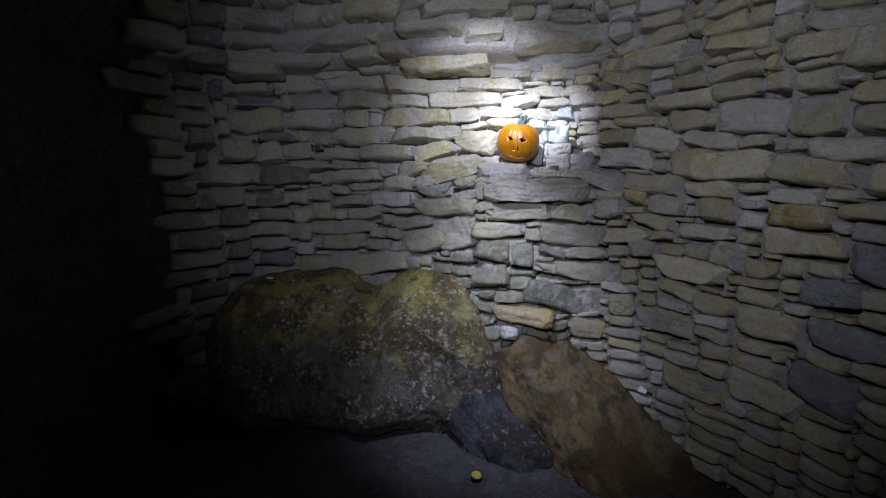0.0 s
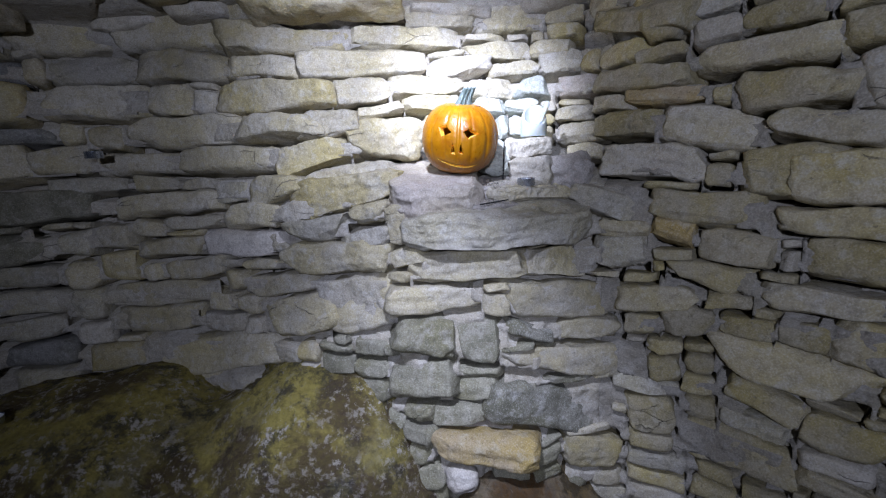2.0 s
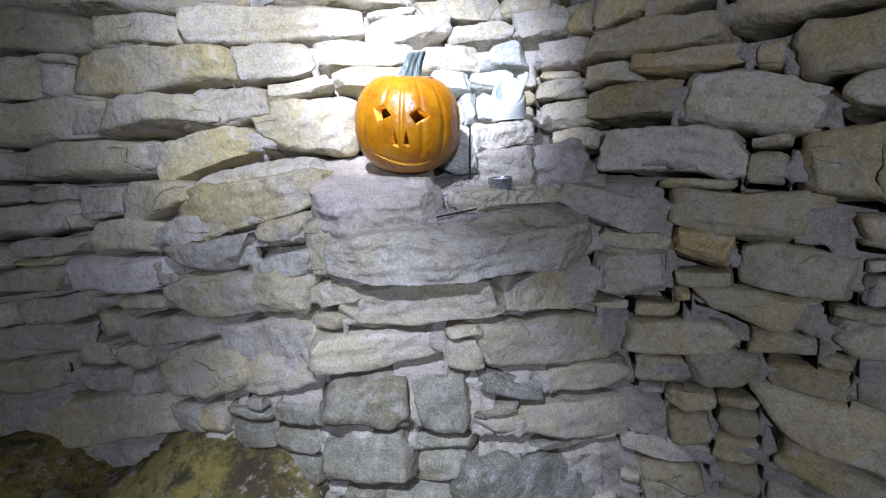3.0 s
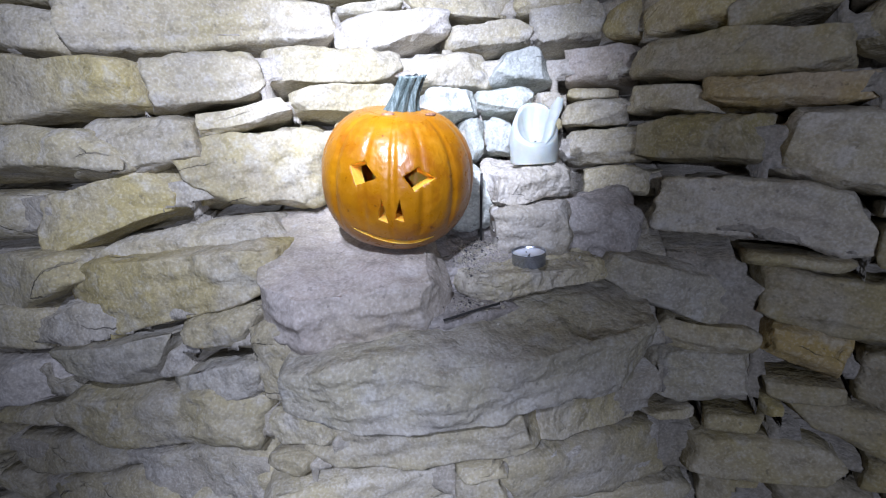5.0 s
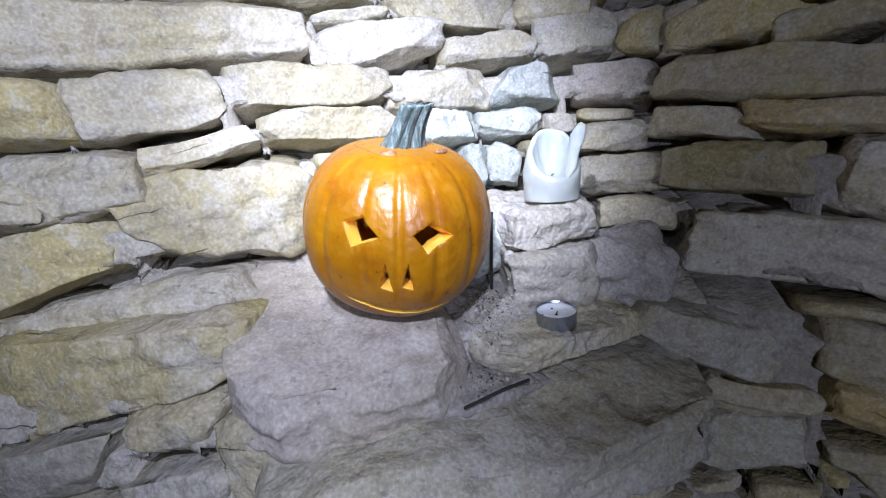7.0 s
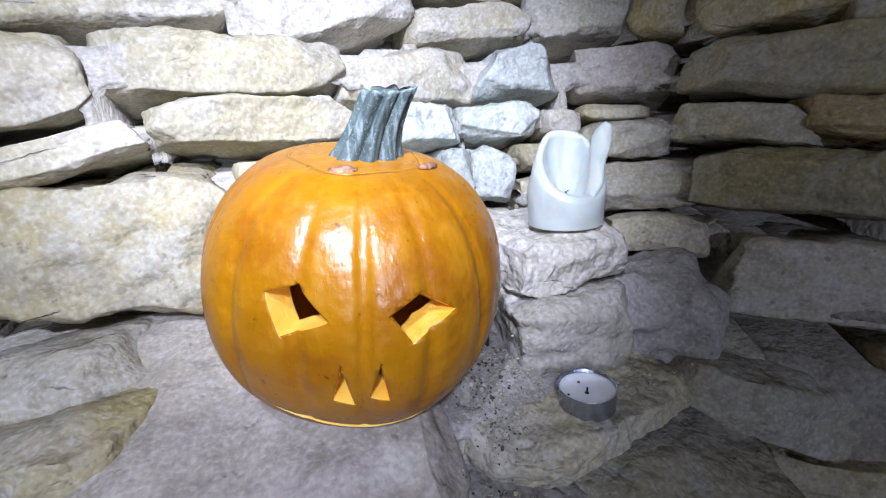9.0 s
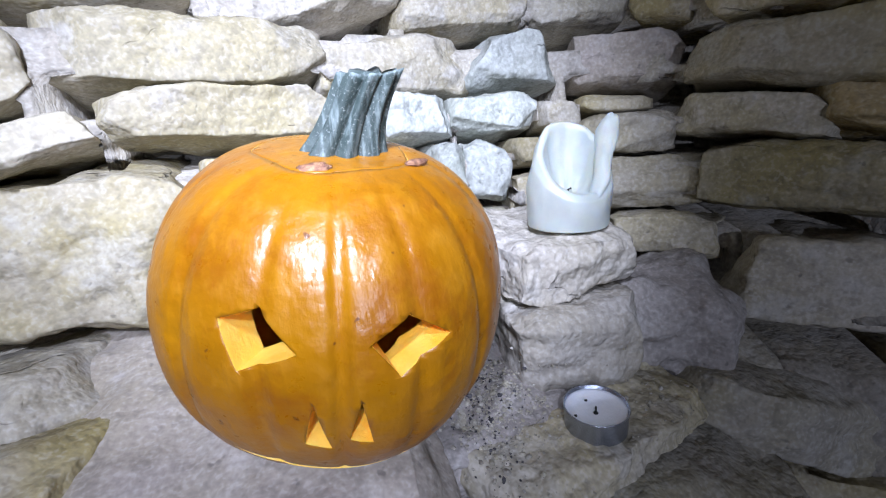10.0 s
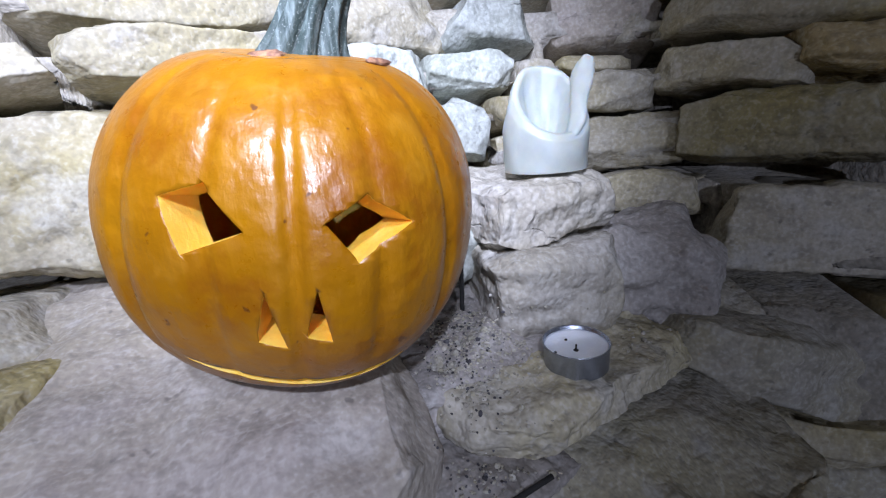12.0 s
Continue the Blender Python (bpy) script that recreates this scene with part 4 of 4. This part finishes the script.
RIM_TOP = (0.074, 0.0745, 0.072, 0.065, 0.052, 0.041, 0.032, 0.0265, 0.0245, 0.027, 0.036, 0.050, 0.063, 0.071, 0.074)


def rim(a):
    """How high the burnt-down wall stands, by bearing (0 towards the room)."""
    a = math.degrees((a + math.pi) % (2 * math.pi) - math.pi)
    near = [float(np.interp((a + d + 180) % 360 - 180, RIM_TURN, RIM_TOP)) for d in (-12, -6, 0, 6, 12)]
    return sum(near) / 5


def pillar_candle():
    """A solid wax foot, hollowed towards the back, with a wall that thins and curls in."""
    n, m, r = 96, 30, 0.030
    bm = bmesh.new()
    outer, inner = [], []
    for j in range(m + 1):
        s = j / m
        for rows in (outer, inner):
            ring = []
            for i in range(n):
                a = 2 * math.pi * i / n
                top = rim(a)
                edge = r - 0.0085 * (max(0, top - 0.03) / 0.05) ** 1.3
                if rows is outer:
                    z = top * s
                    rr = r + 0.0012 * math.sin(min(1, z / 0.05) * math.pi) - 0.0085 * (max(0, z - 0.03) / 0.05) ** 1.3 - 0.0018 * max(0, s - 0.85) / 0.15
                else:
                    z = 0.0215 + (top - 0.0215) * s ** 2.6
                    rr = (0.03 + 0.97 * s ** 0.62) * (edge - 0.0062)
                rr += 0.0016 * noise.noise(Vector((math.cos(a) * 2, math.sin(a) * 2, z * 45))) * min(1, 4 * s)
                ring.append(bm.verts.new((rr * math.sin(a) + 0.003 * (z / 0.07) ** 2, -rr * math.cos(a), z)))
            rows.append(ring)
    for rows, flip in ((outer, False), (inner, True)):
        for a, b in zip(rows, rows[1:]):
            for i in range(n):
                q = (a[i], a[(i + 1) % n], b[(i + 1) % n], b[i])
                bm.faces.new(q[::-1] if flip else q)
    lip = [bm.verts.new((a.co + b.co) / 2 + Vector((0, 0, 0.0014))) for a, b in zip(outer[-1], inner[-1])]
    for i in range(n):
        j = (i + 1) % n
        bm.faces.new((outer[-1][i], outer[-1][j], lip[j], lip[i]))
        bm.faces.new((lip[i], lip[j], inner[-1][j], inner[-1][i]))
    bm.faces.new(outer[0][::-1])
    bm.faces.new(inner[0])
    return bm


candle = new("pillar_candle")
candle.matrix_world = pose(0.504, 1.868, 1.2145, 0, 0, -24)
tagged(candle, "burnt-down ivory pillar candle, hollowed, with a knobby run of wax", "candle")
part("wax_body", pillar_candle(), WAX, candle)


def wax_curl():
    """The thick knobby run of wax that stands off the rim."""
    spine = ((0.0100, -0.0245, 0.0190, 0.0040), (0.0150, -0.0215, 0.0240, 0.0058), (0.0190, -0.0175, 0.031, 0.0062), (0.0215, -0.0125, 0.040, 0.0062), (0.0235, -0.0070, 0.049, 0.0064), (0.0260, -0.0015, 0.057, 0.0074), (0.0285, 0.0035, 0.064, 0.0084), (0.0305, 0.0065, 0.070, 0.0082), (0.0315, 0.0080, 0.0755, 0.0060), (0.0318, 0.0085, 0.0795, 0.0014))
    bm, rings = bmesh.new(), []
    fine_spine = []
    for p, q in zip(spine, spine[1:]):
        fine_spine += [tuple(a + (b - a) * k / 4 for a, b in zip(p, q)) for k in range(4)]
    fine_spine.append(spine[-1])
    for x, y, z, r in fine_spine:
        ring = []
        for i in range(20):
            a = 2 * math.pi * i / 20
            k = r * (1 + 0.25 * noise.noise(Vector((math.cos(a), math.sin(a), z * 80))))
            ring.append(bm.verts.new((x + k * math.cos(a), y + 0.85 * k * math.sin(a), z + 0.25 * k * math.cos(a))))
        rings.append(ring)
    for p, q in zip(rings, rings[1:]):
        for i in range(20):
            bm.faces.new((p[i], p[(i + 1) % 20], q[(i + 1) % 20], q[i]))
    bm.faces.new(rings[0][::-1])
    bm.faces.new(rings[-1])
    return bm


part("wax_curl", wax_curl(), WAX, candle, "thick knobby run of wax")


def rod(points, r, sides=8):
    bm = bmesh.new()
    rings = []
    for k, p in enumerate(points):
        p = Vector(p)
        way = (Vector(points[min(k + 1, len(points) - 1)]) - Vector(points[max(k - 1, 0)])).normalized()
        side = way.orthogonal().normalized()
        other = way.cross(side)
        rings.append([bm.verts.new(p + r * (math.cos(2 * math.pi * i / sides) * side + math.sin(2 * math.pi * i / sides) * other)) for i in range(sides)])
    for a, b in zip(rings, rings[1:]):
        for i in range(sides):
            bm.faces.new((a[i], a[(i + 1) % sides], b[(i + 1) % sides], b[i]))
    bm.faces.new(rings[0][::-1])
    bm.faces.new(rings[-1])
    return bm


part("wick", rod(((0, 0.004, 0.020), (0.001, 0.004, 0.0255), (0.003, 0.003, 0.0265)), 0.0008), SOOT, candle, "burnt black wick")


def turned(profile, n=64):
    """A solid of revolution from radius and height pairs, closed at both ends."""
    bm = bmesh.new()
    rings = [[bm.verts.new((r * math.cos(2 * math.pi * i / n), r * math.sin(2 * math.pi * i / n), z)) for i in range(n)] for r, z in profile]
    for a, b in zip(rings, rings[1:]):
        for i in range(n):
            bm.faces.new((a[i], a[(i + 1) % n], b[(i + 1) % n], b[i]))
    bm.faces.new(rings[0][::-1])
    bm.faces.new(rings[-1])
    return bm


def tealight(m):
    ob = new("tealight")
    part("cup", turned(((0.0185, 0), (0.0195, 0.0008), (0.0197, 0.0150), (0.0202, 0.0158), (0.0200, 0.0163), (0.0192, 0.0158), (0.0190, 0.0020), (0.001, 0.0018))), ALUMINIUM, ob, "thin aluminium cup")
    part("wax", turned(((0.0188, 0.0022), (0.0188, 0.0138), (0.0180, 0.0128), (0.0120, 0.0102), (0.006, 0.0095), (0.001, 0.0094))), TEA_WAX, ob)
    part("wick_holder", turned(((0.0014, 0.0093), (0.0016, 0.0098), (0.0011, 0.0100), (0.0008, 0.0104), (0.0004, 0.0105)), 24), SOOT, ob, "small blackened wick disc")
    part("wick", rod(((0, 0, 0.0100), (0.0014, 0.0008, 0.0108), (0.0036, 0.0020, 0.0110)), 0.0006), SOOT, ob, "burnt black wick")
    for x, y, z in ((-0.0125, 0.0065, 0.0112), (0.0045, 0.0098, 0.0111)):
        bit = turned(((0.0003, -0.0004), (0.0010, 0.0), (0.0009, 0.0006), (0.0003, 0.0009)), 12)
        bmesh.ops.translate(bit, verts=bit.verts, vec=(x, y, z))
        part("soot_crumb", bit, SOOT, ob, "black crumb of burnt match in the wax")
    ob.matrix_world = m
    return tagged(ob, "burnt-out tealight in an aluminium cup on a ledge stone", "tealight", "tealights in the chamber")


first_tealight = tealight(pose(0.463, 1.783, 1.1045, 2, -2, 20))
wall_tealight = copy_thing(first_tealight, pose(-0.560, 1.950, 1.2185, 0, 0, 40))
tagged(wall_tealight, "tealight in an aluminium cup wedged in a wall joint")
rock_tealight = copy_thing(first_tealight, pose(-0.74, 1.74, 0.655, 0, 4, 10))
tagged(rock_tealight, "tealight in an aluminium cup on the mossy boulder")

# a thin rod that draws the dark vertical line beside the ledge stones
stick = part("stick", rod(((0.4285, 1.873, 1.108), (0.4315, 1.874, 1.160), (0.4350, 1.876, 1.2055)), 0.0018), SOOT)
tagged(stick, "thin black rod upright against the ledge stones, drawing a dark vertical line", "stick")
twig = part("burnt_match", rod(((0.348, 1.727, 1.073), (0.386, 1.736, 1.076), (0.412, 1.738, 1.079)), 0.0015), SOOT)
tagged(twig, "charred black match lying on the ledge", "match")


# ---- small things on the floor and ledges ----
def scrap():
    """A small crumpled flake with some thickness."""
    unit, quads = box_grid(8, 2, 6)
    bm = bmesh.new()
    verts = []
    for x, y, z in unit:
        fold = 0.006 * noise.noise(Vector((x * 1.3, z * 1.3, 3))) + 0.003 * abs(x)
        verts.append(bm.verts.new((x * 0.016, y * 0.0012 + fold, z * 0.012 * (1 - 0.3 * x))))
    for q in quads:
        bm.faces.new([verts[i] for i in q])
    return bm


flake = part("plastic_scrap", scrap(), TEA_WAX)
flake.matrix_world = pose(0.800, 1.628, 0.236, -20, 15, -45)
tagged(flake, "small crumpled white plastic scrap wedged between boulder and wall", "scrap")

YELLOW = plain("yellow_wax", (0.50, 0.46, 0.06), (0.38, 0.34, 0.05), 0.5, 120, 0.001)
cup = new("candle_cup")
part("cup", turned(((0.017, 0), (0.021, 0.001), (0.022, 0.014), (0.0205, 0.014), (0.0195, 0.004), (0.001, 0.003)), 40), SOOT, cup, "sooty black cup")
part("wax", turned(((0.0192, 0.004), (0.0192, 0.0105), (0.012, 0.012), (0.006, 0.009), (0.001, 0.0085)), 40), YELLOW, cup, "yellow wax")
cup.matrix_world = pose(0.142, 1.387, 0.012, 12, 6, 0)
tagged(cup, "small sooty cup with yellow wax on the earth floor", "candle cup")


def crumbs(name, spots, seed, material, label, least=0.0004, most=0.0011, flat=1.0):
    """Loose bits dropped onto whatever lies below the given spots: x, y, z to fall from, spread and how many."""
    chance = random.Random(seed)
    bpy.context.view_layer.update()
    seen = bpy.context.evaluated_depsgraph_get()
    verts, faces = [], []
    unit, quads = box_grid(2, 2, 2)
    for x, y, z, sx, sy, many in spots:
        for _ in range(many):
            size = chance.uniform(least, most) * (2.2 if chance.random() < 0.06 else 1)
            at = Vector((x + chance.gauss(0, sx), y + chance.gauss(0, sy), z))
            hit, place, normal, _face, below, _m = scene.ray_cast(seen, at, Vector((0, 0, -1)), distance=0.06)
            if not hit or below.name.split(".")[0] != "stone":
                continue
            turn = Euler((chance.uniform(-0.3, 0.3), chance.uniform(-0.3, 0.3), chance.uniform(0, 6.3))).to_matrix()
            stretch_by = Vector((chance.uniform(0.8, 1.5), chance.uniform(0.6, 1.1), flat * chance.uniform(0.6, 1.0)))
            base = len(verts)
            for v in unit:
                p = Vector(v)
                p = p.normalized() * size * chance.uniform(0.7, 1.2) if p.length else p
                verts.append(place + normal * size * flat * 0.4 + turn @ (p * stretch_by))
            faces += [tuple(base + i for i in q) for q in quads]
    return tagged(mesh_object(name, verts, faces, material, smooth=False), label, "grit", kind="stuff")


crumbs("grit", ((0.402, 1.810, 1.135, 0.012, 0.022, 420), (0.425, 1.835, 1.135, 0.016, 0.020, 480), (0.390, 1.752, 1.10, 0.022, 0.010, 160), (0.47, 1.82, 1.135, 0.04, 0.03, 160), (0.52, 1.80, 1.135, 0.02, 0.012, 40)), 3, TONES["grey"], "loose grey grit and crumbs on the ledge stones")
crumbs("dark_grit", ((0.396, 1.812, 1.135, 0.008, 0.024, 130), (0.418, 1.842, 1.135, 0.014, 0.018, 130), (0.378, 1.752, 1.10, 0.014, 0.009, 60)), 5, EARTH, "dark earthy crumbs scattered over the ledge stones", 0.0004, 0.0010)
crumbs("stone_chips", ((0.412, 1.822, 1.135, 0.015, 0.025, 26), (0.39, 1.79, 1.125, 0.01, 0.012, 7)), 8, TONES["pale"], "pale flat chips of limestone among the ledge grit", 0.0014, 0.0030, 0.45)
